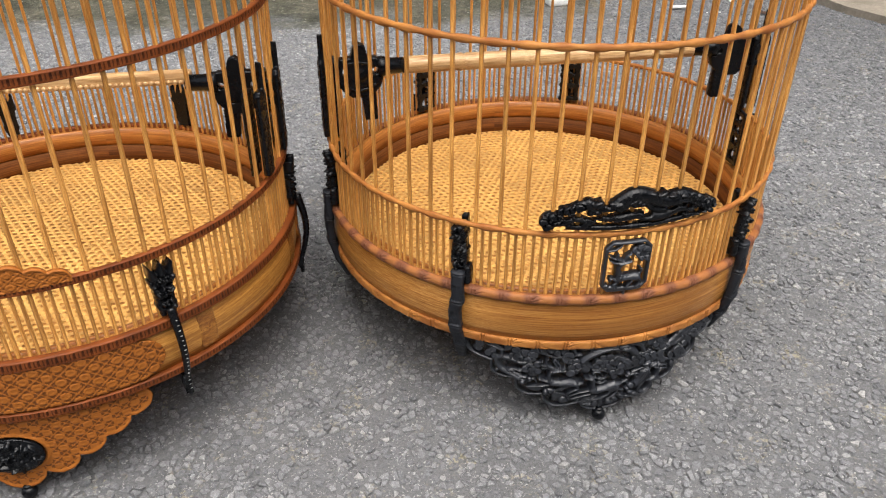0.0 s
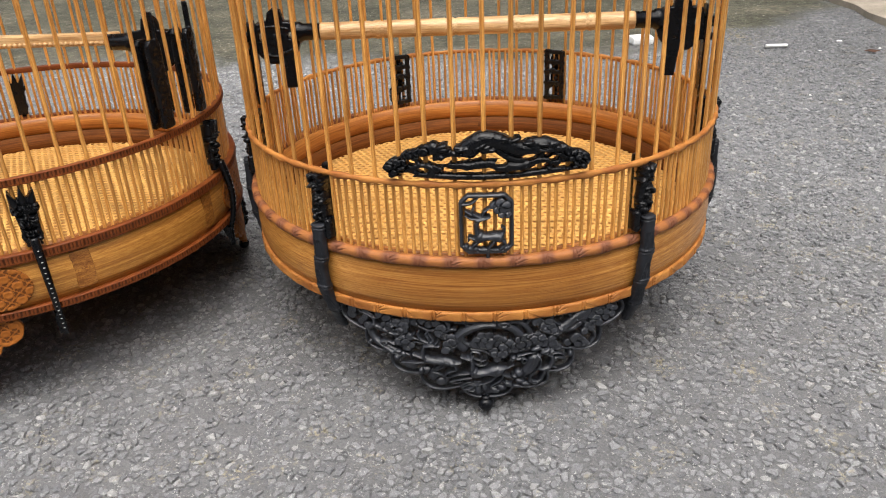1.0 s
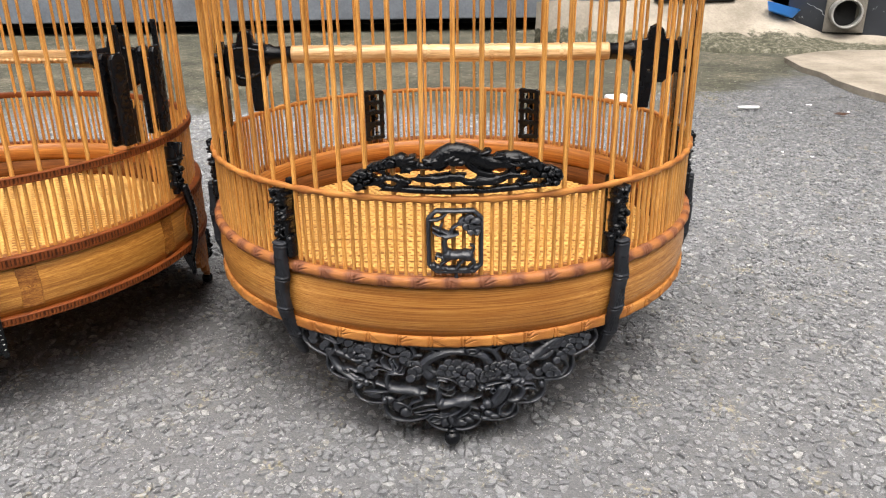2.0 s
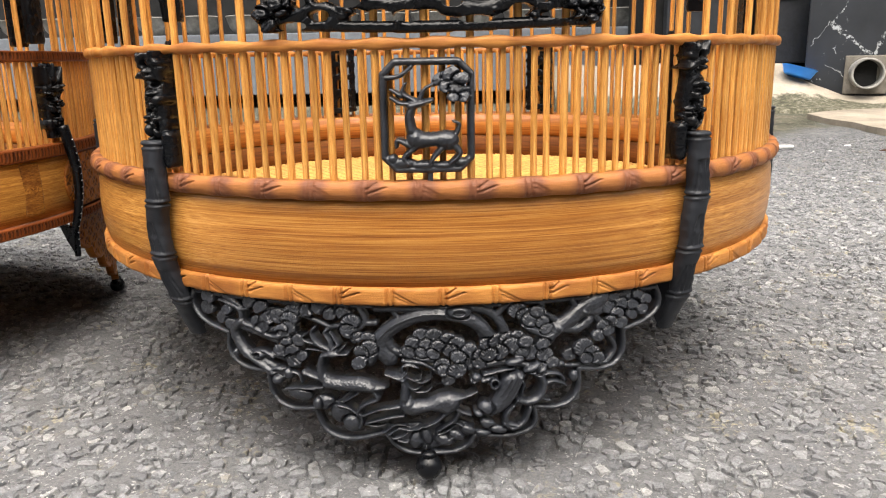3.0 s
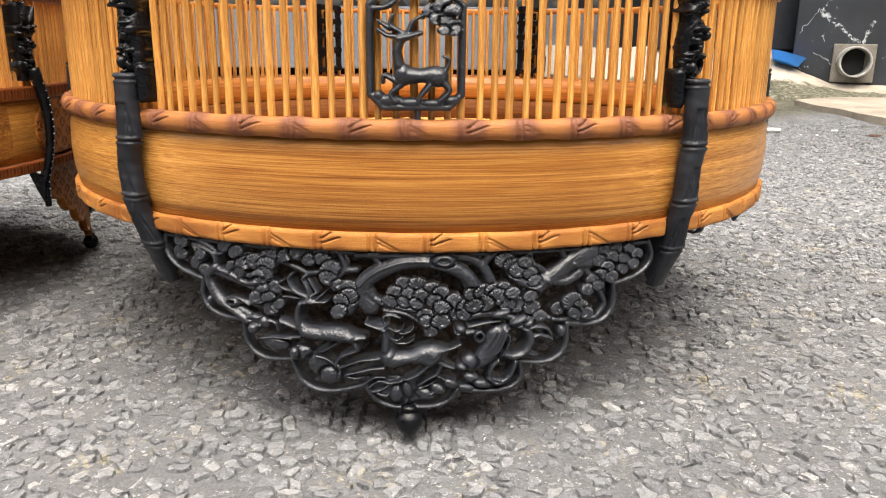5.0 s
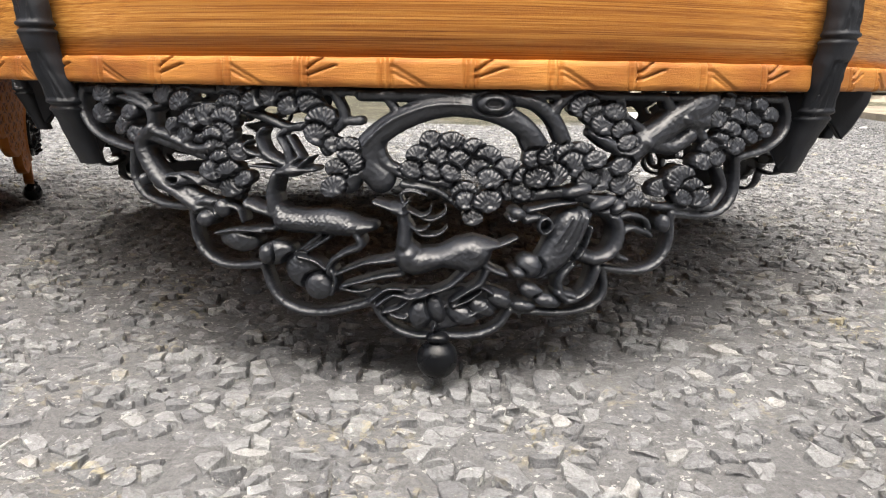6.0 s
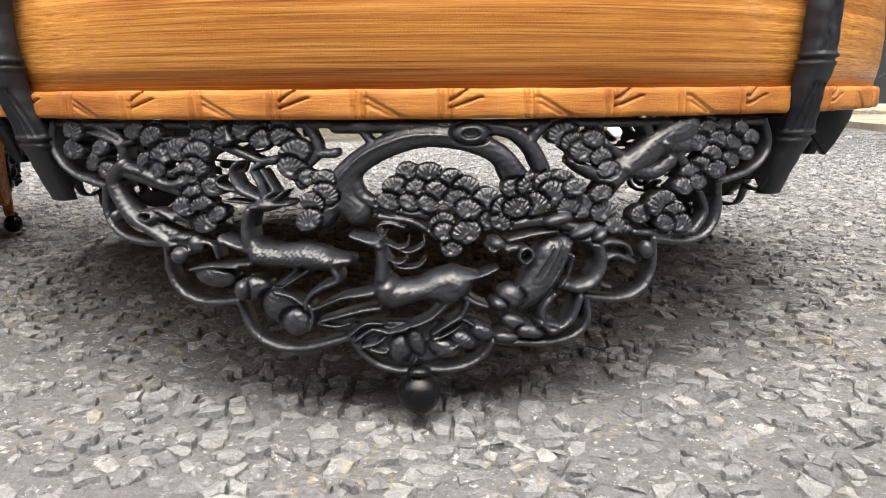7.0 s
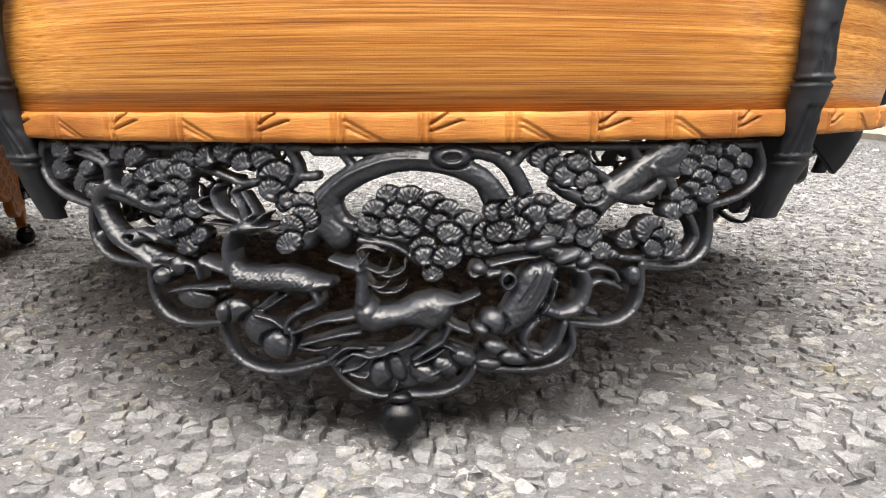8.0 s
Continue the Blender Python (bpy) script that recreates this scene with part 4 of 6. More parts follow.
def cage_body(name, label, m, second):
    """The basket itself: base band, trims, floor mat, rings and bars. second: the darker beaded cage."""
    cage = thing(name, label, "bird cage", m, "bird cages")
    prof = [(R - 0.0005, 0.0755), (R + 0.0012, 0.083), (R + 0.0018, 0.092), (R + 0.0012, 0.103), (R - 0.0002, 0.1095), (R - 0.003, 0.1120), (R - 0.0060, 0.1126), (R - 0.009, 0.1120), (R - 0.0095, 0.108), (R - 0.0095, 0.0755)]
    band = part_of("base_band", lathe("base_band", prof, 360), BAND_DARK if second else BAND, cage)
    lip = lathe("inner_lip", [(R - 0.0062, 0.0965), (R - 0.0062, 0.1132), (R - 0.0085, 0.1142), (R - 0.0112, 0.1130), (R - 0.0118, 0.0985), (R - 0.0100, 0.0980)], 240)
    part_of("inner_lip", lip, LIP, cage, "smooth amber bamboo lip inside the base")
    tray = lathe("tray_edge", [(R - 0.0098, 0.0765), (R - 0.0098, 0.0978), (R - 0.0128, 0.0978), (R - 0.0135, 0.0765)], 240)
    part_of("tray_edge", tray, TRAY, cage, "dark brown tray edge")
    bm = bmesh.new()
    bmesh.ops.create_cone(bm, cap_ends=True, segments=96, radius1=R - 0.0099, radius2=R - 0.0099, depth=0.006, matrix=pose(0, 0, 0.0794))
    part("tray_board", bm, CANE_BACK, cage)
    mat_ob = part_of("floor_mat", MAT_ME, CANE, cage, "pale yellow woven cane floor mat")
    mat_ob.location = (0, 0, 0.0825)
    if second:
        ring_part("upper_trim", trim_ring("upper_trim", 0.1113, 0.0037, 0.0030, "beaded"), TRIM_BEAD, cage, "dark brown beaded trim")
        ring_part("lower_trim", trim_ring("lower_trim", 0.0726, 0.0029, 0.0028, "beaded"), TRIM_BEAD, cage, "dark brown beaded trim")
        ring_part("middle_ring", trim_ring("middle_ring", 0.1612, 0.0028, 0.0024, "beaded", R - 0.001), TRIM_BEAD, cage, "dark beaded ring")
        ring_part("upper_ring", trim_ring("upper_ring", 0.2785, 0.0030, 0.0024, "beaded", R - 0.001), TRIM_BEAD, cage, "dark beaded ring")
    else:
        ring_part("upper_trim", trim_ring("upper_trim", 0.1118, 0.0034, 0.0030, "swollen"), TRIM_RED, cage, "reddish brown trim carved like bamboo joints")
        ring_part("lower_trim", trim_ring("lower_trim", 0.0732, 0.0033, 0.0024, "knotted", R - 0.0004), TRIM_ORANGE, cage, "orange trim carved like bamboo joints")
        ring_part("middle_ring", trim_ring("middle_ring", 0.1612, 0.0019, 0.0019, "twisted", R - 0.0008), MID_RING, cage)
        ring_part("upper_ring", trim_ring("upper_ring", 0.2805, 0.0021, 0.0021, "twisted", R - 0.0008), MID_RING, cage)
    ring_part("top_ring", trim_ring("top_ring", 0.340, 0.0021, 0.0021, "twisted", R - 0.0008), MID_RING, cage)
    part_of("hub", lathe("hub", oval_profile(0.024, 0.448, 0.006, 0.004), 60), LACQUER, cage)
    rng = random.Random(5)
    for i in range(N_BARS):
        deg = 360 * i / N_BARS + 0.65 + rng.uniform(-0.14, 0.14)
        part_of("bar", bar_tall if i % 3 == 0 else bar_short, BAR, cage, "", pose(0, 0, 0, 0, rng.uniform(-0.25, 0.25), deg))
    return cage


MAT_ME = bpy.data.meshes.new("floor_mat")
b = cage_mat()
b.to_mesh(MAT_ME)
b.free()
cage_a = cage_body("bird_cage", "round honey-coloured bamboo bird cage with black carved fittings, standing on asphalt", pose(0, 0.006, 0), False)
cage_b = cage_body("bird_cage", "round amber bamboo bird cage with beaded trims and lattice carving", pose(-0.3845, 0.004, 0, 0, 0, -1.0), True)


# ---- carved fittings ----
def foot_relief(step):
    """A pierced foot: pine boughs over leaping shapes inside a scalloped rim."""
    rel = Relief(-106, 106, 6, 70.4, step)
    # scalloped rim
    rel.bow(-97.7, 68.5, -102.9, 56.3, -79.6, 53.3, 1.05, 2.6)
    rel.bow(-79.6, 53.3, -83.9, 38.2, -61.9, 39.9, 1.05, 2.6)
    rel.bow(-61.9, 39.9, -63.4, 21.9, -42.6, 26.9, 1.05, 2.6)
    rel.bow(-42.6, 26.9, -40.1, 9.2, -15.3, 18.9, 1.05, 2.6)
    rel.bow(-15.3, 18.9, -10.4, 8.7, 1.2, 10.8, 1.05, 2.6)
    rel.bow(93.4, 68.1, 102.3, 55.9, 77.8, 53.2, 1.05, 2.6)
    rel.bow(77.8, 53.6, 83.0, 34.4, 58.8, 40.0, 1.05, 2.6)
    rel.bow(58.8, 40.0, 61.9, 21.5, 40.7, 27.1, 1.05, 2.6)
    rel.bow(40.7, 27.1, 46.6, 12.4, 17.8, 17.5, 1.05, 2.6)
    rel.bow(17.8, 17.5, 15.6, 9.3, 1.2, 10.8, 1.05, 2.6)
    rel.limb(1.08, 1.08, 2.0, (-97.7, 68.2), (-38.9, 68.8), (2.1, 68.7), (38.3, 68.6), (93.4, 67.8))
    # pine boughs
    rel.limb(2.97, 2.57, 3.6, (-20.8, 48.1), (-16.5, 56.3), (-9.8, 62.0), (0.0, 65.8), (10.1, 65.5), (19.0, 61.9), (24.5, 55.4))
    rel.limb(2.7, 3.51, 3.2, (-14.1, 58.5), (-16.2, 52.8), (-13.2, 48.9))
    rel.limb(1.08, 0.81, 4.2, (-18.1, 55.3), (-11.3, 62.0), (-1.2, 66.1), (8.9, 66.1))
    rel.limb(1.76, 1.22, 2.6, (-14.1, 56.6), (-11.3, 51.8), (-2.8, 49.2), (4.9, 47.7))
    rel.limb(1.62, 2.03, 2.8, (-17.5, 68.2), (0.0, 68.2), (19.0, 67.6), (26.0, 64.0), (29.4, 58.2))
    rel.limb(1.35, 1.76, 2.6, (26.0, 64.0), (29.1, 67.8), (33.1, 68.7))
    rel.limb(2.7, 3.78, 3.8, (44.4, 52.2), (48.4, 56.8), (54.8, 60.5), (59.7, 63.8), (67.4, 67.0))
    rel.limb(2.16, 2.7, 3.4, (59.7, 63.2), (67.7, 63.0), (74.1, 67.3))
    rel.limb(1.76, 2.16, 3.2, (50.5, 57.6), (57.3, 56.4), (62.5, 59.2))
    rel.limb(1.89, 1.35, 3.4, (46.9, 55.8), (41.4, 57.0), (36.5, 60.0))
    rel.dome(60.0, 63.0, 2.3, 1.6, 4.6, 30)
    rel.dome(49.9, 57.6, 2.4, 1.8, 4.6, 40)
    rel.limb(1.22, 1.62, 2.4, (55.1, 68.3), (57.6, 64.6), (60.0, 61.9))
    rel.limb(1.22, 1.22, 2.2, (43.2, 67.5), (44.7, 63.7), (51.2, 59.6))
    rel.limb(1.22, 1.62, 2.4, (63.1, 63.1), (66.5, 59.0), (70.1, 53.1))
    rel.limb(1.35, 1.49, 2.4, (-80.6, 68.1), (-73.2, 64.2), (-74.1, 56.8))
    rel.limb(1.22, 1.35, 2.4, (-73.8, 58.2), (-63.1, 57.3), (-50.2, 56.9))
    rel.limb(1.89, 2.16, 2.8, (-76.3, 53.0), (-72.6, 46.4), (-62.2, 42.7), (-54.8, 39.5))
    rel.limb(1.35, 1.35, 2.4, (-74.1, 56.8), (-65.2, 54.9), (-55.4, 52.2), (-50.8, 49.1))
    rel.limb(1.22, 1.22, 2.2, (-68.9, 46.0), (-57.6, 46.7), (-49.0, 43.5))
    rel.limb(1.08, 1.08, 2.2, (-62.5, 64.8), (-54.2, 64.7), (-45.3, 63.8), (-35.2, 60.2))
    rel.limb(1.08, 1.22, 2.2, (-35.2, 60.2), (-29.7, 60.3), (-26.0, 54.9))
    rel.limb(1.22, 1.08, 2.2, (-24.2, 69.0), (-21.7, 62.9), (-25.7, 59.0))
    rel.limb(1.22, 0.95, 2.2, (-17.8, 62.3), (-23.0, 61.9))
    rel.limb(1.08, 1.08, 2.2, (-12.6, 69.0), (-10.7, 66.1), (-8.9, 64.3))
    rel.limb(1.08, 0.81, 2.4, (-8.0, 47.7), (-0.3, 46.4), (5.5, 42.4))
    rel.limb(1.08, 0.81, 2.2, (19.0, 60.3), (21.4, 55.2), (25.4, 53.2))
    rel.limb(1.62, 1.22, 2.4, (19.0, 44.9), (29.4, 45.9), (38.9, 43.9), (51.8, 42.9))
    rel.limb(1.08, 1.08, 2.2, (53.3, 42.1), (59.4, 41.4), (70.8, 40.8))
    rel.limb(1.08, 1.08, 2.2, (71.1, 52.7), (74.7, 46.1), (71.7, 41.5))
    # pine needle fans
    rel.fan(-88.8, 67.0, 3.0)
    rel.fan(-90.1, 62.2, 3.0)
    rel.fan(-81.8, 59.7, 3.0)
    rel.fan(-77.5, 57.4, 2.4)
    rel.fan(-79.3, 62.9, 2.4)
    rel.fan(-68.3, 67.6, 2.9)
    rel.fan(-63.1, 66.1, 2.9)
    rel.fan(-49.3, 68.4, 3.3)
    rel.fan(-50.2, 65.4, 3.1)
    rel.fan(-43.2, 66.7, 3.0)
    rel.fan(-38.3, 67.8, 3.2)
    rel.fan(-34.3, 65.7, 2.7)
    rel.fan(-30.0, 68.7, 2.7)
    rel.fan(-29.4, 65.8, 2.9)
    rel.fan(-27.0, 62.6, 3.4)
    rel.fan(-27.6, 59.0, 3.2)
    rel.fan(-64.6, 59.6, 2.9)
    rel.fan(-60.6, 61.7, 3.1)
    rel.fan(-56.1, 62.8, 3.1)
    rel.fan(-51.2, 62.1, 3.3)
    rel.fan(-51.8, 59.0, 2.8)
    rel.fan(-62.8, 57.8, 2.6)
    rel.fan(-54.8, 57.7, 2.6)
    rel.fan(-54.2, 54.9, 2.8)
    rel.fan(-53.3, 52.2, 2.6)
    rel.fan(-55.4, 49.4, 2.8)
    rel.fan(-50.5, 49.8, 2.8)
    rel.fan(-50.2, 45.7, 3.1)
    rel.fan(-46.9, 47.9, 2.3)
    rel.fan(-47.5, 54.3, 2.5)
    rel.fan(-24.2, 56.8, 2.2)
    rel.fan(-20.5, 56.3, 2.6)
    rel.fan(-20.2, 53.1, 2.9)
    rel.fan(-23.3, 51.1, 2.7)
    rel.fan(-24.2, 47.1, 2.9)
    rel.fan(-1.2, 57.9, 2.8)
    rel.fan(3.7, 57.6, 3.0)
    rel.fan(8.6, 56.3, 2.8)
    rel.fan(11.6, 54.7, 2.8)
    rel.fan(-4.6, 54.9, 2.6)
    rel.fan(0.6, 54.3, 2.5)
    rel.fan(5.2, 53.8, 2.6)
    rel.fan(9.2, 52.0, 2.6)
    rel.fan(-5.8, 51.5, 2.6)
    rel.fan(-1.2, 51.2, 2.3)
    rel.fan(3.1, 50.8, 2.3)
    rel.fan(15.9, 51.8, 2.9)
    rel.fan(12.3, 49.3, 2.8)
    rel.fan(16.8, 46.6, 2.6)
    rel.fan(6.1, 46.4, 2.8)
    rel.fan(7.0, 44.0, 2.6)
    rel.fan(11.6, 44.1, 3.1)
    rel.fan(8.3, 40.2, 2.3)
    rel.fan(20.5, 49.8, 2.9)
    rel.fan(19.6, 46.2, 2.4)
    rel.fan(23.0, 54.1, 2.9)
    rel.fan(26.3, 54.8, 2.9)
    rel.fan(30.3, 55.3, 2.9)
    rel.fan(34.3, 55.7, 2.7)
    rel.fan(32.2, 52.6, 3.4)
    rel.fan(37.1, 53.8, 2.5)
    rel.fan(27.0, 50.3, 3.2)
    rel.fan(23.3, 49.7, 2.9)
    rel.fan(39.2, 49.2, 3.2)
    rel.fan(43.8, 52.2, 2.5)
    rel.fan(44.7, 47.7, 3.0)
    rel.fan(47.8, 44.2, 2.5)
    rel.fan(35.5, 49.1, 2.7)
    rel.fan(54.8, 46.5, 2.6)
    rel.fan(60.0, 48.9, 3.6)
    rel.fan(63.7, 46.4, 3.1)
    rel.fan(66.2, 43.7, 2.9)
    rel.fan(61.3, 44.1, 2.6)
    rel.fan(33.7, 66.4, 3.2)
    rel.fan(36.8, 64.2, 3.0)
    rel.fan(38.9, 62.1, 3.0)
    rel.fan(41.4, 65.0, 2.5)
    rel.fan(43.5, 60.8, 2.5)
    rel.fan(45.0, 57.8, 2.3)
    rel.knob(12.6, 66.6, 4.2, 2.4, 4.8)
    rel.dent(12.6, 66.6, 2.0, 1.0, 3.0)
    rel.fan(72.6, 66.6, 2.7)
    rel.fan(78.1, 66.9, 2.7)
    rel.fan(83.9, 66.2, 2.7)
    rel.fan(76.0, 63.7, 2.7)
    rel.fan(81.8, 62.8, 2.7)
    rel.fan(87.6, 64.0, 2.5)
    rel.fan(86.1, 60.3, 2.4)
    rel.fan(70.5, 63.3, 2.6)
    rel.fan(74.1, 60.3, 2.7)
    rel.fan(71.7, 57.7, 2.6)
    rel.fan(68.6, 55.9, 2.6)
    rel.fan(76.3, 56.5, 2.7)
    rel.fan(66.2, 52.8, 2.4)
    rel.fan(71.1, 53.6, 2.4)
    rel.fan(81.5, 58.9, 2.4)
    # the first leaping hoofed shape, kept plain
    rel.limb(1.13, 0.70, 2.6, (-27.7, 35.1), (-30.7, 32.5), (-33.8, 30.2))
    rel.shape(5.6, 3.10, (-37.6, 43.1), (-35.2, 41.5), (-31.0, 41.0), (-25.0, 41.6), (-20.5, 40.6), (-17.9, 39.3), (-13.8, 38.8), (-13.4, 37.1), (-15.5, 36.3), (-17.7, 35.4), (-20.8, 34.9), (-26.6, 35.3), (-33.3, 35.3), (-37.1, 35.7), (-39.2, 37.4), (-39.0, 40.5), spots=0.2)
    rel.dome(-20.4, 37.7, 3.7, 2.4, 6.0, 15)
    rel.dome(-36.2, 38.6, 3.1, 2.8, 5.8, 0)
    rel.ticks(-37.5, -14.5, 35.6, 42.6, 5)
    rel.limb(1.41, 1.83, 5.2, (-37.8, 49.1), (-39.0, 45.0), (-38.4, 39.9))
    rel.limb(1.13, 0.70, 6.0, (-36.6, 50.0), (-32.8, 50.6), (-28.0, 51.0))
    rel.dome(-33.7, 50.6, 3.4, 1.8, 6.2, -6)
    rel.limb(0.70, 0.28, 6.0, (-31.3, 51.7), (-28.7, 54.2))
    rel.limb(0.56, 0.28, 5.4, (-33.6, 52.0), (-32.1, 53.6))
    rel.limb(0.99, 0.70, 4.2, (-38.7, 36.3), (-44.7, 35.6), (-53.3, 34.3))
    rel.limb(1.41, 1.13, 4.8, (-38.7, 40.0), (-42.3, 40.7), (-45.6, 42.2))
    rel.dome(-45.0, 41.7, 1.5, 1.3, 5.2, 20)
    rel.limb(1.27, 0.70, 4.8, (-19.1, 36.4), (-17.6, 33.2), (-21.5, 31.2), (-24.4, 29.1), (-25.4, 26.0), (-24.1, 23.2))
    rel.limb(0.85, 0.56, 4.0, (-24.9, 35.0), (-28.4, 32.6), (-31.4, 30.8))
    rel.limb(0.70, 0.42, 3.6, (-35.6, 51.6), (-40.2, 52.9), (-45.8, 54.9))
    rel.limb(0.56, 0.42, 3.4, (-35.7, 50.8), (-41.0, 51.0), (-44.9, 51.1))
    rel.limb(1.27, 0.70, 4.2, (-35.9, 51.9), (-40.2, 54.0), (-42.0, 57.7), (-40.9, 59.9))
    rel.limb(1.27, 0.70, 4.4, (-34.4, 52.5), (-35.1, 55.4), (-36.7, 58.1), (-36.0, 59.4))
    rel.limb(0.70, 0.42, 3.6, (-39.6, 54.0), (-44.1, 53.9), (-46.1, 55.7), (-44.4, 57.1))
    rel.limb(0.70, 0.56, 3.4, (-31.8, 53.3), (-33.9, 56.8), (-34.9, 58.4))
    # the second leaping hoofed shape
    rel.shape(5.8, 3.38, (-9.8, 32.5), (-8.6, 35.0), (-6.5, 35.0), (-3.8, 32.8), (0.6, 33.2), (4.3, 35.1), (8.6, 36.1), (12.1, 35.1), (14.7, 34.3), (19.1, 36.1), (19.8, 35.1), (17.1, 33.6), (13.4, 32.2), (12.3, 29.3), (10.3, 27.4), (7.8, 26.4), (4.4, 27.5), (1.6, 28.0), (-2.2, 26.7), (-5.3, 25.9), (-8.3, 27.0), (-9.9, 29.5), spots=0.1)
    rel.dome(-6.6, 30.6, 3.4, 3.7, 6.2, 0)
    rel.dome(9.4, 31.9, 3.8, 3.7, 6.3, -10)
    rel.limb(1.27, 1.97, 5.8, (-8.2, 41.3), (-7.5, 38.0), (-7.6, 33.8))
    rel.limb(1.41, 0.70, 6.4, (-7.9, 41.5), (-10.8, 42.6), (-14.3, 43.9))
    rel.dome(-9.2, 42.2, 2.5, 1.5, 6.6, 15)
    rel.limb(0.56, 0.28, 6.2, (-7.6, 42.9), (-6.3, 44.5))
    rel.limb(0.48, 0.31, 3.8, (-7.4, 42.3), (-4.5, 40.7), (-1.9, 41.0), (-1.3, 43.1))
    rel.limb(0.48, 0.31, 3.8, (-5.6, 41.3), (-1.7, 39.6), (1.8, 41.2), (2.0, 43.1))
    rel.limb(0.48, 0.31, 3.8, (-7.1, 40.7), (-5.7, 37.7), (-3.0, 37.2), (-1.4, 38.8))
    rel.limb(0.48, 0.31, 3.8, (-6.4, 39.1), (-3.9, 36.1), (0.3, 36.1), (2.5, 38.0))
    rel.limb(0.48, 0.31, 3.8, (-7.9, 43.7), (-8.3, 45.8), (-5.7, 46.4), (-2.1, 45.3))
    rel.limb(1.13, 0.56, 4.4, (-9.6, 30.0), (-13.1, 29.4), (-16.9, 28.8), (-23.4, 26.0))
    rel.limb(0.99, 0.56, 4.2, (-8.1, 26.4), (-12.1, 25.8), (-16.7, 24.6), (-22.1, 23.0))
    rel.limb(1.27, 0.56, 4.6, (7.8, 28.0), (5.4, 25.6), (2.5, 23.4), (-4.0, 20.9))
    rel.limb(1.13, 0.56, 4.4, (11.8, 27.4), (10.4, 24.4), (7.5, 22.5), (3.7, 20.0))
    rel.limb(1.13, 0.85, 4.2, (11.3, 28.8), (13.6, 27.4), (16.3, 26.4))
    # the old trunk with its knots, beside the first shape
    rel.limb(0.70, 1.27, 3.0, (-82.9, 66.5), (-79.2, 65.7), (-73.4, 63.6), (-72.8, 59.1))
    rel.limb(0.99, 0.70, 2.8, (-73.4, 63.6), (-69.1, 64.6))
    rel.limb(1.83, 2.25, 3.8, (-72.8, 58.8), (-76.5, 54.9), (-74.7, 50.0), (-71.3, 45.8))
    rel.limb(2.11, 1.41, 4.0, (-71.6, 46.7), (-66.6, 43.8), (-60.8, 40.7), (-57.2, 38.7))
    rel.limb(1.27, 1.13, 3.2, (-72.9, 58.5), (-66.6, 57.0), (-60.2, 54.5), (-55.7, 54.9))
    rel.limb(0.99, 0.70, 3.0, (-68.1, 47.2), (-62.6, 47.8), (-58.9, 46.0))
    rel.knob(-65.8, 46.5, 2.7, 1.5, 5.0, 8)
    rel.dent(-65.8, 46.5, 1.5, 0.8, 1.4)
    rel.knob(-75.4, 46.1, 1.3, 1.8, 4.6, 10)
    rel.limb(1.13, 1.13, 3.6, (-60.6, 39.3), (-59.4, 41.1), (-56.9, 41.8), (-54.3, 41.1), (-54.2, 38.6))
    rel.knob(-57.2, 37.5, 2.3, 2.1, 5.2, 0)
    rel.knob(-52.4, 40.4, 2.0, 2.4, 4.6, -25)
    rel.limb(0.85, 0.56, 3.2, (-50.7, 41.1), (-48.2, 40.1), (-47.2, 37.3))
    # stones and a rolled root under the first shape
    rel.knob(-48.2, 32.9, 5.4, 2.8, 4.6, 6)
    rel.limb(0.56, 0.42, 5.0, (-53.9, 34.3), (-48.0, 35.5), (-41.5, 35.4))
    rel.knob(-38.5, 30.4, 4.5, 3.1, 5.2, -12)
    rel.knob(-40.6, 30.0, 2.1, 2.7, 5.8, 0)
    rel.knob(-31.7, 26.2, 4.8, 4.2, 4.4, 30)
    rel.knob(-28.0, 22.7, 3.5, 3.5, 5.0, 0)
    rel.limb(0.70, 0.42, 4.8, (-32.6, 29.9), (-28.6, 28.9), (-26.2, 27.1))
    rel.limb(0.70, 0.42, 4.6, (-24.5, 26.8), (-23.8, 24.0), (-24.8, 20.6))
    # grass and leaves along the lower rim
    rel.shape(1.6, 1.13, (-22.8, 21.2), (-14.4, 22.4), (-6.3, 22.8), (3.0, 22.8), (12.3, 23.8), (18.3, 21.6), (16.2, 18.0), (8.9, 13.7), (0.1, 11.8), (-7.2, 13.7), (-14.6, 19.0), spots=0)
    rel.limb(0.70, 0.35, 3.8, (-15.4, 19.5), (-11.7, 22.4), (-7.4, 22.5))
    rel.limb(0.70, 0.35, 3.8, (-14.0, 18.4), (-9.9, 21.1), (-5.6, 20.3))
    rel.limb(0.70, 0.35, 3.8, (-12.4, 16.8), (-9.2, 17.7), (-6.9, 19.4))
    rel.limb(0.70, 0.35, 3.8, (-10.6, 16.2), (-7.6, 15.4), (-5.1, 16.3))
    rel.limb(0.70, 0.35, 3.8, (-4.0, 20.9), (-6.9, 20.3), (-10.4, 21.3))
    rel.limb(0.70, 0.35, 3.8, (-22.7, 22.4), (-18.6, 21.7), (-15.0, 22.6))
    rel.limb(0.70, 0.35, 3.8, (2.1, 17.8), (0.5, 14.9), (-0.7, 12.6))
    rel.limb(0.70, 0.35, 3.8, (5.4, 20.8), (2.9, 17.7), (1.0, 13.8))
    rel.knob(-3.7, 16.3, 2.7, 3.7, 4.0, 12)
    rel.knob(-0.0, 17.8, 2.0, 3.7, 3.6, -20)
    rel.knob(6.4, 16.3, 3.7, 2.4, 4.2, 18)
    rel.knob(10.9, 18.2, 3.4, 2.1, 4.0, 28)
    rel.knob(15.4, 20.0, 3.1, 2.0, 4.0, 24)
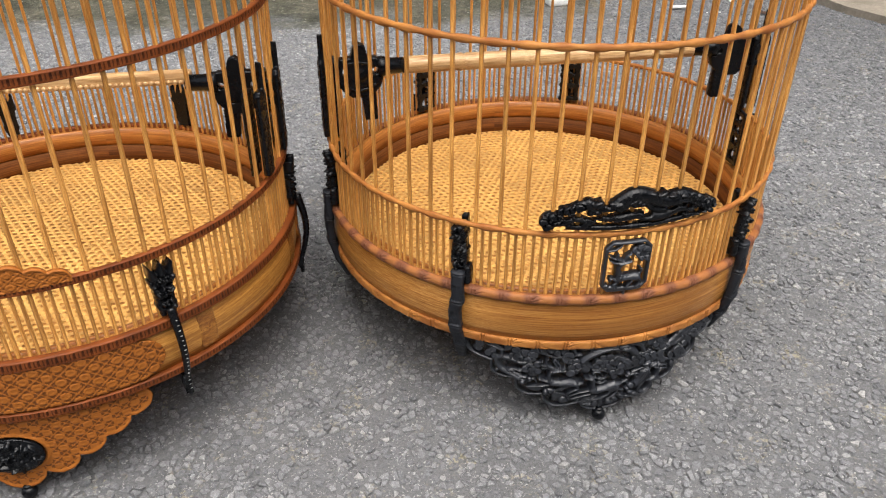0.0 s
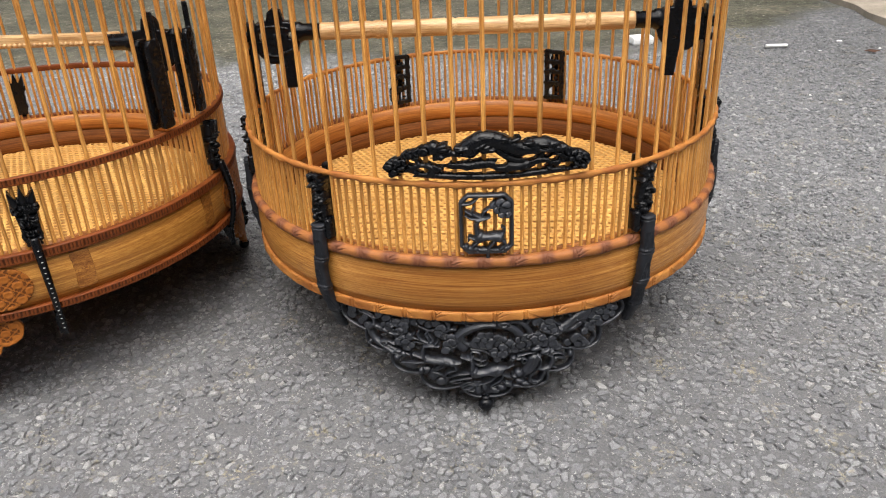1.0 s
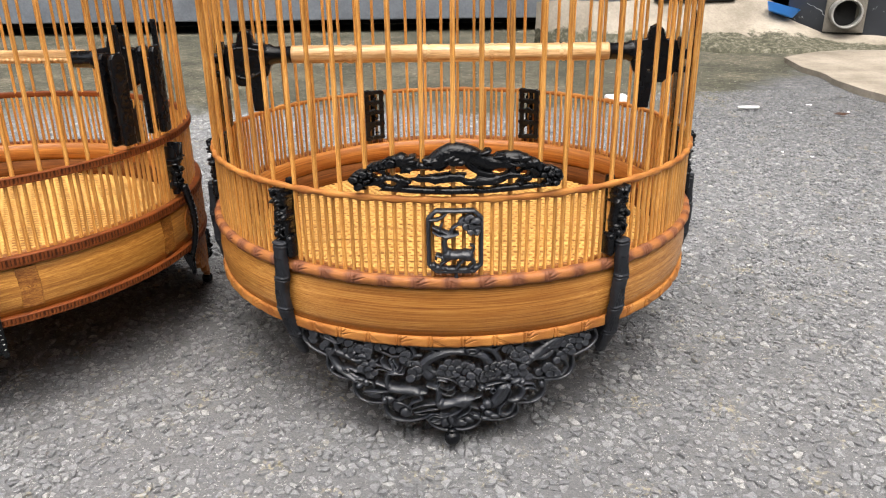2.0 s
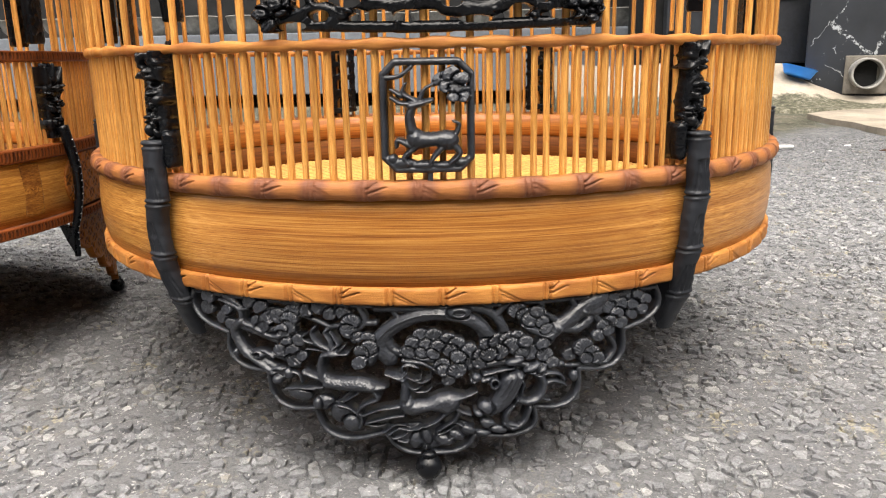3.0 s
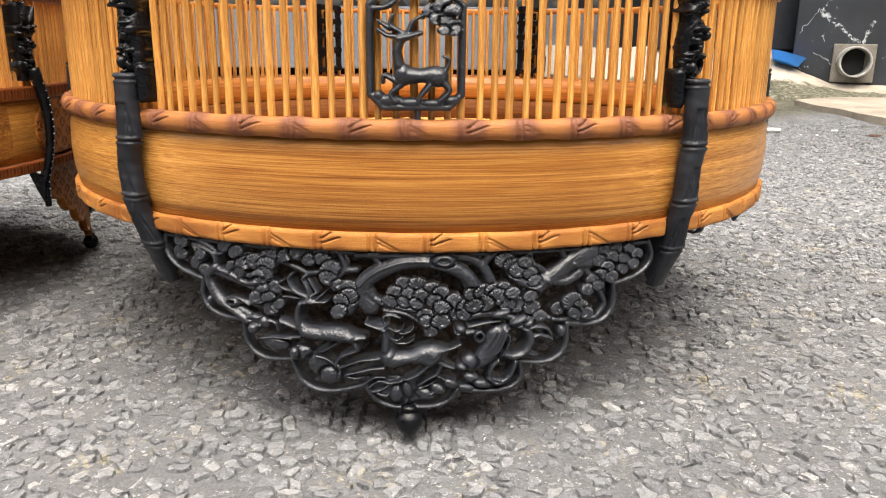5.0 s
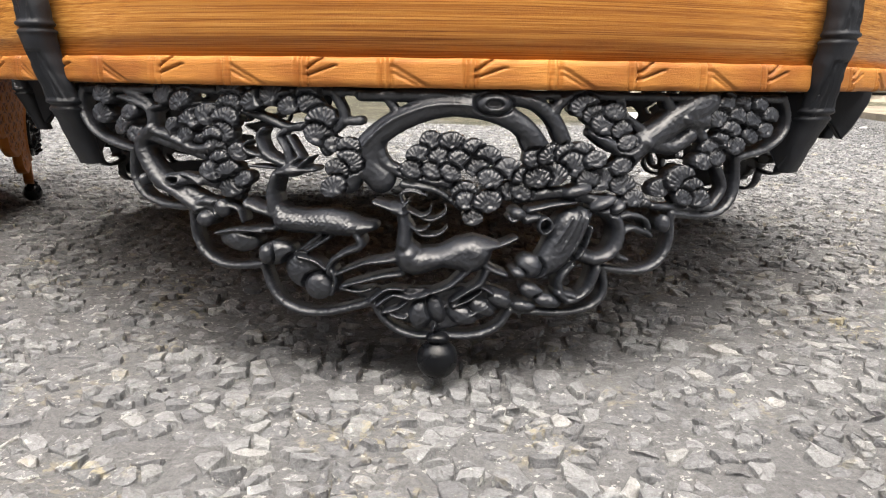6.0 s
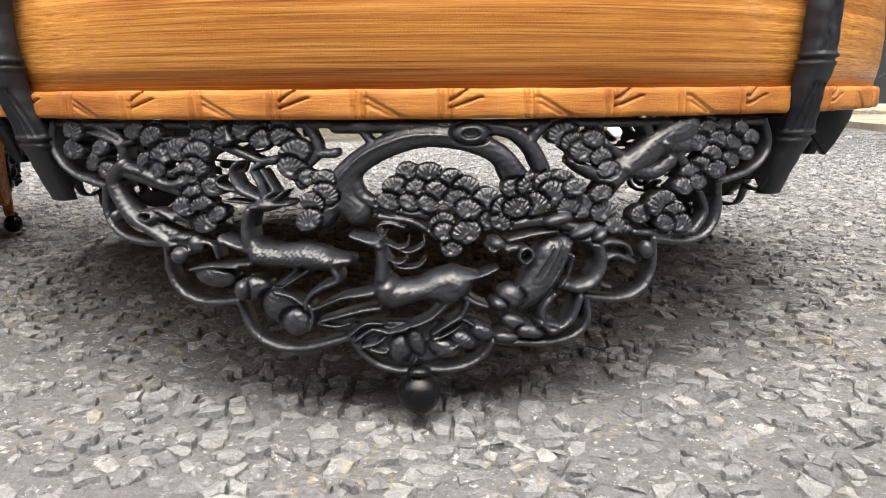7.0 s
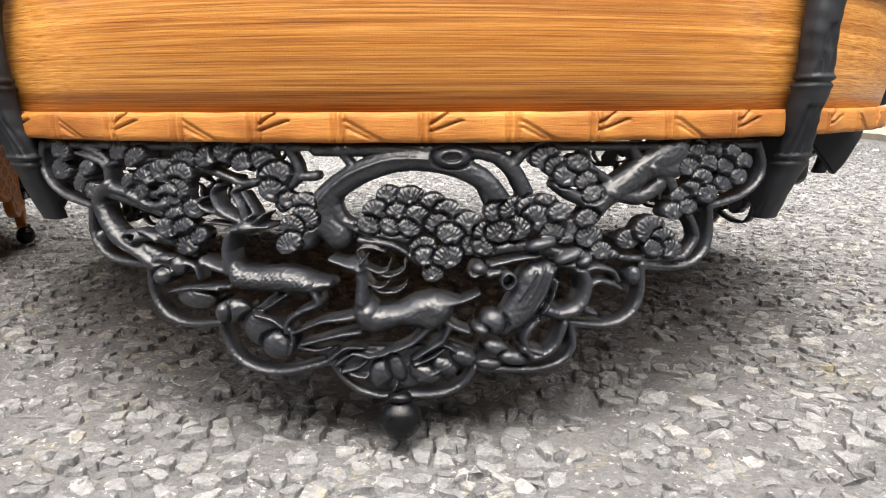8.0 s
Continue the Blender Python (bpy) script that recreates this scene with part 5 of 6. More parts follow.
    rel.limb(0.56, 0.28, 4.2, (4.0, 18.6), (7.7, 20.2), (10.9, 22.4))
    rel.limb(0.56, 0.28, 4.2, (5.0, 14.9), (9.0, 16.8), (12.5, 18.7))
    rel.limb(0.56, 0.28, 4.0, (13.3, 21.8), (10.9, 23.2), (7.8, 23.0))
    # the split trunk and its looping roots on the other side
    rel.shape(4.8, 3.38, (28.4, 40.5), (30.8, 42.3), (34.9, 42.6), (37.7, 41.1), (36.1, 37.1), (34.2, 32.8), (31.8, 29.1), (28.9, 26.5), (25.1, 25.0), (21.6, 25.1), (22.4, 28.4), (24.5, 32.2), (26.6, 36.5), spots=0)
    rel.limb(0.42, 0.21, 5.6, (35.2, 40.2), (33.7, 35.3), (31.0, 30.8))
    rel.limb(0.42, 0.21, 5.6, (33.3, 41.1), (31.2, 36.3), (28.8, 32.3))
    rel.limb(0.42, 0.21, 5.6, (36.3, 37.9), (35.1, 33.3), (32.6, 29.6))
    rel.limb(0.42, 0.21, 5.6, (31.4, 40.4), (29.6, 37.2), (27.4, 33.7))
    rel.knob(18.7, 41.4, 2.0, 1.5, 5.4, 10)
    rel.limb(0.85, 0.56, 4.8, (19.7, 40.8), (17.6, 39.6), (16.6, 40.4))
    rel.limb(1.27, 1.27, 4.4, (20.8, 39.7), (22.9, 40.2), (25.5, 39.3))
    rel.knob(25.3, 38.3, 2.1, 2.4, 5.4, 0)
    rel.dent(25.3, 38.3, 1.1, 1.4, 1.2)
    rel.limb(0.85, 0.56, 3.8, (21.5, 41.9), (26.6, 43.0), (32.7, 43.8))
    rel.limb(1.69, 1.83, 4.8, (38.5, 42.4), (42.7, 39.7), (44.0, 35.5), (42.1, 31.2), (37.9, 29.8), (34.6, 30.9))
    rel.knob(22.1, 28.4, 3.1, 2.8, 4.6, 30)
    rel.knob(19.2, 26.9, 2.0, 1.3, 5.0, 20)
    rel.limb(1.41, 1.13, 4.2, (38.8, 27.5), (36.7, 22.0), (32.2, 19.5), (29.2, 21.7))
    rel.limb(1.27, 1.13, 4.0, (32.4, 28.5), (29.7, 25.3), (30.0, 21.9), (33.3, 20.6))
    rel.knob(22.9, 22.0, 3.4, 2.0, 4.2, 26)
    rel.knob(26.8, 19.5, 3.7, 1.7, 4.0, 14)
    rel.knob(21.1, 18.4, 3.1, 1.4, 3.8, 6)
    rel.limb(1.13, 0.85, 3.6, (39.6, 41.8), (43.3, 40.0), (46.4, 40.3), (50.5, 39.2), (52.1, 36.9))
    rel.limb(1.13, 0.85, 3.6, (44.5, 35.8), (47.1, 37.0), (50.6, 36.1), (52.7, 34.9))
    rel.limb(0.99, 0.85, 3.4, (44.3, 33.8), (43.8, 30.5), (46.5, 29.2))
    rel.knob(32.9, 46.5, 3.7, 1.5, 5.0, -12)
    rel.knob(39.5, 43.5, 3.7, 1.4, 5.0, -22)
    rel.knob(43.2, 42.2, 2.3, 1.3, 4.8, -30)
    rel.knob(56.3, 37.7, 1.7, 2.4, 4.0, 0)
    return rel.mesh("foot_panel", R - 0.003, 2.0)


def spin(deg):
    return pose(0, 0, 0, 0, 0, deg)


def foot_ball(parent, deg, mat, r=0.0051):
    bm = bmesh.new()
    p = on_ring(R - 0.001, 0, r)
    ball(bm, p.x + 0.0005, p.y, p.z, r, (1, 1, 1), 3)
    ball(bm, p.x + 0.0005, p.y, p.z + r * 1.05, r * 0.62, (1, 1, 0.5), 2)
    o = part("ball_foot", bm, mat, parent, "round black ball foot")
    o.matrix_basis = spin(deg)


FOOT, FOOT_FAR = foot_relief(0.24), foot_relief(0.75)
for deg in (0, 120, 240):
    part_of("foot_panel", FOOT_FAR if deg else FOOT, LACQUER, cage_a, "black pierced foot carved with pines", spin(deg))
    foot_ball(cage_a, deg, GLOSS)


def post_stem():
    """A jointed stem with leaf cuts that curls in at its foot."""
    n, sides = 180, 36
    t = np.linspace(0, 1, n)[:, None]
    a = np.linspace(0, 2 * np.pi, sides, endpoint=False)[None, :]
    z = 0.1285 - 0.081 * t
    bend = np.clip((t - 0.50) / 0.5, 0, 1)
    r = R + 0.0055 + 0.0012 * np.sin(t * 5) - 0.0105 * bend ** 1.7
    w = 0.0042 + 0.0003 * np.sin(t * 3.0) - 0.0010 * np.clip((t - 0.8) / 0.2, 0, 1)
    veins = 0 * t * a
    for node in (0.03, 0.30, 0.56, 0.80):
        w = w + 0.0003 * np.exp(-((t - node) / 0.045) ** 2) - 0.0007 * np.exp(-((t - node) / 0.0045) ** 2)
        for off in (-0.012, 0.012):
            w = w + 0.0004 * np.exp(-((t - node - off) / 0.0060) ** 2)
        # leaf cuts run together above each joint
        up = node - 0.02 - t
        for k, side in ((0.20, -1), (0.20, 1), (0.62, -1), (0.62, 1), (1.15, -1), (1.15, 1)):
            veins = np.maximum(veins, np.exp(-((a - np.pi / 2 - side * (k + 0.3 * k * np.sin(9 * node)) + side * 4.5 * k * up) / 0.12) ** 2) * ((up > 0) & (up < 0.15)))
    w = w * (1 - 0.30 * veins) * (1 + 0.035 * np.sin(41 * t + 2 * a) * np.sin(67 * t - a))
    ends = np.ones((n, 1))
    ends[0], ends[-1] = 0.01, 0.01
    w = w * ends
    flat = 0.82
    side, front = (np.sign(q) * np.abs(q) ** 0.74 for q in (np.cos(a), np.sin(a)))
    co = np.stack([w * side + 0.0009 * np.sin(t * 9) + 0.0004 * np.sin(t * 25 + 1), -(r + flat * w * front), z + 0 * a], -1)
    co[0, :, 2], co[-1, :, 2] = co[1, :, 2].mean(), co[-2, :, 2].mean()
    return grid_mesh("stem", co, n, sides, False, True)


def head_relief(name, lobes, points, holes, seed, span, block, stub=0.0):
    """A thick knobbly head with deep hollows; lobes and holes are (x, z, rx, rz) in millimetres."""
    rel = Relief(-12, 12, 112, 166, 0.3)
    rng = random.Random(seed)
    rel.shape(3.0, 2.2, *block, base=1.6)
    for x, z, rx, rz in lobes:
        rel.dome(x, z, rx, rz, 4.2, 0, 2.0)
        for i in range(8):
            a = rng.uniform(0, 6.28)
            q = 0.80 * math.sqrt(rng.random())
            rel.knob(x + q * rx * math.cos(a), z + q * rz * math.sin(a), rng.uniform(1.4, 2.9), rng.uniform(1.0, 2.1), rng.uniform(4.4, 7.2), rng.uniform(0, 180))
    for x, z, x2, z2, r in points:
        rel.limb(r, 0.5, 5.4, (x, z), (x2, z2), base=2.0)
    for x, z, rx, rz in holes:
        rel.dent(x, z, rx, rz, 0.8)
    if stub:
        rel.limb(2.7, 2.6, 4.2, (stub, 129.0), (stub, 120.0), base=2.0)
    return rel.mesh(name, span, 4.0, 3)


def keep(name, bm):
    me = bpy.data.meshes.new(name)
    bm.to_mesh(me)
    bm.free()
    return me


def post_fin():
    """The wedge under the band that ties the post to the foot."""
    bm = bmesh.new()
    outline = ((0.0, 0.0695), (-0.030, 0.0695), (-0.020, 0.062), (-0.013, 0.053), (-0.010, 0.0485), (-0.006, 0.054), (-0.001, 0.064))
    a = [bm.verts.new((0.0032, -(R + 0.004 + x), z)) for x, z in outline]
    c = [bm.verts.new((-0.0032, -(R + 0.004 + x), z)) for x, z in outline]
    bm.faces.new(a)
    bm.faces.new(c[::-1])
    n = len(outline)
    for i in range(n):
        bm.faces.new((a[i], c[i], c[(i + 1) % n], a[(i + 1) % n]))
    bmesh.ops.recalc_face_normals(bm, faces=bm.faces)
    bmesh.ops.bevel(bm, geom=list(bm.edges), offset=0.0006, segments=1, affect="EDGES")
    return keep("fin", bm)


def inner_plate(slim=1.0, seed=3):
    """The pierced plate behind a post, inside the bars."""
    rel = Relief(-9, 9, 117, 166, 0.5)
    rng = random.Random(seed)
    for x in (-5.2, 5.2):
        rel.limb(1.7, 1.7, 2.0, (x, 119.5), (x, 163))
    for z in (120, 133, 144, 153, 162.5):
        rel.limb(2.0, 2.2, 2.2, (-5.5, z), (5.5, z + rng.uniform(-2, 2)))
    for i in range(34):
        rel.dome(rng.uniform(-6, 6), rng.uniform(118.5, 164.5), rng.uniform(1.0, 2.4), rng.uniform(0.8, 1.8), rng.uniform(2.0, 3.4), rng.uniform(0, 180))
    for x, z, rx, rz in ((-1.5, 127, 2.4, 2.2), (2.2, 138.5, 1.8, 1.6), (-1.8, 148.5, 2.2, 1.6), (1.5, 157.8, 2.4, 1.4), (2.8, 125.5, 1.0, 1.4)):
        rel.cut(x, z, rx, rz)
    rel.U = rel.U * slim
    return rel.mesh("inner_plate", R - 0.0072, 1.6, 3)


BLOCK = ((-5.0, 130.5), (5.0, 130.5), (5.6, 139), (4.2, 148), (5.2, 157), (-5.0, 157.5), (-4.6, 149), (-5.8, 139))
LOBES = ((0.0, 155.0, 5.6, 5.2), (0.2, 143.5, 5.0, 6.0), (0.0, 133.5, 5.6, 5.2))
SPIKES = ((-3, 156, -4.6, 160.0, 2.4), (2.5, 157, 3.6, 160.6, 2.4), (-4, 152, -6.0, 151.0, 1.8))
HOLES = ((2.4, 149.0, 2.0, 1.3), (-1.8, 138.5, 1.8, 1.1), (-0.6, 156.0, 1.7, 1.2), (2.2, 133.0, 1.4, 1.6))
STEM, FIN_A, INNER, INNER_SLIM = post_stem(), post_fin(), inner_plate(1.4), inner_plate(0.32)
HEAD_LEFT, HEAD_RIGHT = (head_relief("carved_head", LOBES, SPIKES, HOLES, 6, R + 0.0012, BLOCK, s) for s in (6.0, -6.0))
POSTS = (-34.4, 34.4, 86, 154, -154, -83)
for deg in POSTS:
    stem = part_of("post", STEM, MATT, cage_a, "black jointed post", spin(deg))
    part_of("carved_head", HEAD_LEFT if deg < 0 else HEAD_RIGHT, GLOSS, stem)
    part_of("fin", FIN_A, MATT, stem, "", spin(-5.5 if deg == 86 else 0))
    part_of("inner_plate", INNER_SLIM if abs(deg) < 40 else INNER, GLOSS, stem, "black pierced inner plate")


def plaque_relief():
    rel = Relief(-17.5, 17.5, 110, 160, 0.28)
    w, lo, hi, c = 14.8, 119.2, 155.2, 4.2
    # a short peg ties the frame to the trim below
    rel.limb(1.1, 1.1, 1.8, (0.6, 113.5), (0.6, 119))
    for a, b2 in (((-w + c, lo), (w - c, lo)), ((w - c, lo), (w, lo + c)), ((w, lo + c), (w, hi - c)), ((w, hi - c), (w - c, hi)), ((w - c, hi), (-w + c, hi)), ((-w + c, hi), (-w, hi - c)), ((-w, hi - c), (-w, lo + c)), ((-w, lo + c), (-w + c, lo))):
        rel.limb(1.3, 1.3, 2.6, a, b2)
    # a plain hoofed shape leaping over a mound, under a bough
    rel.shape(5.0, 3.0, (-5.6, 134.5), (-4.0, 132.6), (1.0, 131.8), (6.0, 132.6), (9.0, 132.2), (10.6, 129.5), (9.8, 126.2), (7.0, 125.4), (2.5, 127.0), (-1.0, 126.6), (-4.0, 125.8), (-6.5, 127.5), (-7.0, 131.0))
    rel.dome(7.2, 129.2, 3.4, 3.2, 5.6)
    rel.dome(-4.2, 129.8, 3.2, 3.6, 5.4)
    rel.limb(1.9, 1.4, 5.0, (-5.4, 132.5), (-6.0, 137.0), (-4.6, 140.6))
    rel.limb(1.7, 1.0, 5.4, (-5.4, 140.8), (-2.4, 141.4), (1.6, 142.6))
    rel.limb(1.2, 0.7, 4.4, (-4.4, 141.6), (-8.6, 141.6), (-12.0, 143.6))
    rel.limb(1.1, 0.6, 4.2, (-4.0, 142.4), (-8.0, 145.0), (-7.0, 148.2))
    rel.limb(1.1, 0.6, 4.2, (-2.4, 142.6), (-1.0, 146.0), (1.6, 147.6))
    rel.limb(1.0, 0.6, 4.0, (-8.4, 144.0), (-12.2, 146.4))
    rel.limb(1.3, 0.7, 4.0, (-6.0, 127.4), (-10.0, 129.4), (-10.6, 127.0))
    rel.limb(1.2, 0.8, 3.8, (-4.6, 126.4), (-8.0, 123.6), (-6.4, 121.0))
    rel.limb(1.3, 0.7, 4.2, (4.5, 126.4), (2.0, 123.6), (0.8, 121.4))
    rel.limb(1.5, 0.7, 4.2, (9.2, 127.0), (10.6, 124.4), (7.4, 121.4))
    rel.limb(0.9, 0.6, 3.4, (9.8, 131.6), (10.6, 134.4), (8.6, 135.4))
    for x, z, r in ((4.6, 149.6, 2.6), (8.0, 151.0, 2.8), (11.2, 149.4, 2.6), (6.6, 146.8, 2.4), (10.0, 146.0, 2.6), (12.0, 143.4, 2.0), (8.6, 143.4, 1.9)):
        rel.fan(x, z, r, 3.8)
    rel.limb(1.1, 0.8, 2.6, (2.0, 147.6), (6.0, 148.6), (13.5, 146.0))
    rel.limb(1.0, 0.8, 2.6, (-13.5, 150.0), (-9.0, 150.6), (-5.0, 153.5))
    for x, z, rx, rz in ((-8.4, 121.4, 4.6, 2.0), (-1.6, 120.8, 5.0, 1.6), (5.0, 120.6, 4.6, 1.4), (-12.0, 123.0, 1.8, 1.6), (11.0, 121.6, 2.4, 1.5)):
        rel.dome(x, z, rx, rz, 3.2)
    return rel.mesh("plaque", R + 0.0004, 1.2, 3)


part_of("plaque", plaque_relief(), LACQUER, cage_a, "black pierced eight-sided plaque", spin(1.0))


def crest_relief():
    """A long crest with a rolling top, pierced, standing on the middle ring."""
    rel = Relief(-62, 66, 160, 198, 0.32)
    rng = random.Random(8)
    rel.limb(2.0, 2.0, 2.8, (-50, 168.2), (-20, 166.8), (0, 166.4), (25, 166.8), (54, 168.0))
    rel.dome(-50, 171.5, 7.5, 6.0, 4.4, -15)
    rel.dome(55, 172.0, 8.0, 6.2, 4.4, 12)
    rel.limb(4.0, 3.4, 4.2, (-46, 173), (-38, 179), (-30, 183), (-20, 181))
    rel.limb(3.6, 3.0, 4.4, (-28, 184), (-20, 180), (-11, 179.5))
    rel.limb(5.6, 4.2, 5.2, (-8, 183), (0, 188), (10, 186.5), (20, 182), (30, 181.5))
    rel.limb(4.2, 4.0, 4.6, (26, 183.5), (36, 183.5), (44, 178.5), (52, 174.5))
    rel.limb(3.4, 2.6, 4.0, (-22, 176), (-10, 173.0), (2, 174.5), (12, 172.0))
    rel.limb(3.4, 2.6, 4.0, (8, 173), (20, 171.5), (31, 174.5), (42, 172.5))
    rel.limb(2.6, 2.2, 3.6, (-45, 170), (-34, 173), (-26, 170.5))
    rel.limb(2.4, 2.2, 3.4, (-26, 179), (-27, 172), (-30, 168))
    rel.limb(2.2, 2.0, 3.2, (6, 184), (14, 177.5), (22, 175))
    rel.limb(2.2, 2.0, 3.2, (34, 182), (33, 176), (38, 170))
    rel.limb(1.6, 1.6, 3.2, (-38, 179), (-36, 172), (-40, 168))
    rel.limb(1.6, 1.2, 3.0, (42, 178), (46, 172), (44, 168))
    for k in range(34):
        # small needle fans over the two ends and along the rolling top
        t = k / 33
        x = -54 + 113 * t
        top = 172 + 13.5 * math.sin(math.pi * t) ** 0.7 + 2.0 * math.sin(9 * t)
        if 0.20 < t < 0.76:
            continue
        rel.fan(x, top + rng.uniform(-1.5, 0.5), rng.uniform(2.2, 3.0), 4.6)
    for k in range(30):
        t = rng.random()
        x = -30 + 76 * t
        rel.dome(x, 181 + 5.0 * math.sin(math.pi * t) + rng.uniform(-4, 3.0), rng.uniform(2.2, 4.6), rng.uniform(1.0, 1.9), rng.uniform(5.0, 6.2), rng.uniform(-30, 30), 3.0)
    for x0 in (-50, 55):
        for k in range(9):
            rel.fan(x0 + rng.uniform(-5.5, 5.5), 171.5 + rng.uniform(-4, 4.5), rng.uniform(2.0, 2.8), 4.8)
    for k in range(26):
        x = rng.uniform(-44, 48)
        rel.dome(x, rng.uniform(167.5, 176), rng.uniform(1.2, 2.6), rng.uniform(0.8, 1.4), rng.uniform(3.2, 4.6), rng.uniform(0, 180), 1.2)
    for x, z, rx, rz in ((-15, 177.5, 5.5, 1.4), (-41, 175.2, 2.0, 1.2), (-33, 177.0, 2.6, 1.4), (3, 178.6, 4.0, 1.4), (26, 177.4, 3.4, 1.3), (40, 175.2, 2.2, 1.0), (-4, 170.0, 4.0, 1.1), (18, 168.6, 4.2, 0.7), (47, 170.0, 4.0, 1.0), (-44, 167.4, 4.2, 0.8), (-24, 175.0, 3.6, 1.2), (10, 174.4, 2.6, 1.2), (33, 171.6, 3.0, 1.1), (-34, 170.6, 2.8, 1.1), (-14, 170.4, 3.4, 1.0)):
        rel.cut(x, z, rx * 1.3, rz * 1.6)
    return rel.mesh("crest", R - 0.001, 2.2, 4)


part_of("crest", crest_relief(), GLOSS, cage_a, "glossy black pierced crest", spin(0.6))


def holder_plate(name, z0, z1, radius, laths):
    """A smooth black plate with shallow carving, and thin laths rising from it."""
    rel = Relief(-8, 8, 110, 262, 0.7)
    rel.shape(2.6, 2.0, (-5.6, z0), (5.6, z0), (6.2, z1 - 4), (4.0, z1), (-4.0, z1), (-6.2, z1 - 4), base=1.2)
    rng = random.Random(21)
    for i in range(26):
        z = rng.uniform(z0 + 3, z1 - 4)
        rel.limb(0.7, 0.5, 3.3, (rng.uniform(-4.5, 0), z), (rng.uniform(-2, 2), z + rng.uniform(-4, 4)), (rng.uniform(0, 4.5), z + rng.uniform(-3, 3)), base=2.4)
    for x in laths:
        rel.limb(1.2, 1.0, 2.4, (x, z1 - 8), (x, z1 + 17))
    return rel.mesh(name, radius, 1.6, 3)


def holder_arm():
    """The shield that carries the perch: a knob above, rounded below, with a stem."""
    rel = Relief(-4, 56, 168, 244, 0.5)
    rel.shape(4.4, 3.2, (10, 218), (12, 226.5), (20, 227.5), (22, 234.5), (26.5, 238), (31, 235.5), (33, 227.5), (40, 226.5), (44.5, 221.5), (44.5, 212.5), (42, 204.5), (38, 200), (39, 178), (29, 178), (27, 196.5), (20, 196.5), (13, 202), (10, 210), base=2.8)
    rel.limb(1.3, 1.3, 5.4, (14, 222), (24, 224), (36, 222))
    rel.limb(1.3, 1.3, 5.4, (16, 206), (25, 202), (38, 207))
    rel.dome(27, 214, 6.0, 6.0, 5.8, 0, 3.0)
    rel.limb(3.6, 3.6, 3.4, (-2, 217), (12, 216))
    rel.limb(2.4, 2.4, 3.0, (-2, 205), (12, 206))
    for x, z, rx, rz in ((15.5, 216.5, 2.0, 3.2), (38.5, 217.0, 3.2, 2.6), (30.5, 205.0, 1.4, 1.0)):
        rel.cut(x, z, rx, rz)
    return rel.mesh("arm", 10.0, 4.0, 3)


ARM = holder_arm()
PLATE_IN = holder_plate("inner_plate", 166, 229, R - 0.0085, ())
PLATE_OUT = holder_plate("perch_holder", 167, 229, R + 0.001, (3.2,))


def perch_holder(parent, deg, shield=True):
    """A black carved holder: an outer and an inner plate, a bracket and its socket."""
    outer = part_of("perch_holder", PLATE_OUT, GLOSS, parent, "glossy black carved perch holder", spin(deg))
    part_of("inner_plate", PLATE_IN, GLOSS, outer)
    if not shield:
        return outer
    part_of("shield", ARM, GLOSS, outer, "", Matrix.Translation((0, -R, 0)) @ Matrix.Rotation(radians(90), 4, "Z") @ Matrix.Translation((0, 10.0, 0)))
    part("socket", rod("x", [(0, -(R - 0.040), 0.2185), (0, -(R - 0.045), 0.2185), (0, -(R - 0.047), 0.2185), (0, -(R - 0.062), 0.2185)], (0.0078, 0.0075, 0.0062, 0.0058), 18), GLOSS, outer)
    return outer


for deg in (88, -88):
    perch_holder(cage_a, deg)
xs, rs = [], []
for k in range(121):
    t = k / 120
    r = 0.0064
    for node in (0.17, 0.20, 0.41, 0.435, 0.62, 0.645, 0.85, 0.87):
        r -= 0.0011 * math.exp(-((t - node) / 0.005) ** 2)
    for node in (0.19, 0.425, 0.635, 0.86):
        r += 0.0005 * math.exp(-((t - node) / 0.025) ** 2)
    xs.append((-0.1155 + 0.231 * t, -0.004, 0.2185))
    rs.append(r)
part("perch", rod("x", xs, rs, 18), PERCH, cage_a, "pale bamboo perch with carved joints")


# ---- fittings of the darker cage ----
def lattice(rel, inside, h0, pitch=11.0, tall=1.4):
    """A field of small four-petalled flowers in diagonal lattice ribs."""
    a = (rel.U + rel.Z * tall) / pitch
    b2 = (rel.U - rel.Z * tall) / pitch
    fa, fb = np.abs(a - np.round(a)), np.abs(b2 - np.round(b2))
    rib = np.maximum(np.exp(-(fa / 0.065) ** 2), np.exp(-(fb / 0.065) ** 2)) * 0.9
    ca, cb = a - np.floor(a) - 0.5, b2 - np.floor(b2) - 0.5
    rad = np.hypot(ca, cb)
    petal = np.clip(1.3 - np.abs(rad - 0.25) / 0.14, 0, 1) * (0.55 + 0.45 * np.abs(np.cos(4 * np.arctan2(cb, ca)))) * 1.1
    heart = np.clip(1.4 - rad / 0.085, 0, 1) * 1.0
    rel.h = np.where(inside, np.maximum(rel.h, h0 + np.maximum(np.maximum(rib, petal), heart)), rel.h)


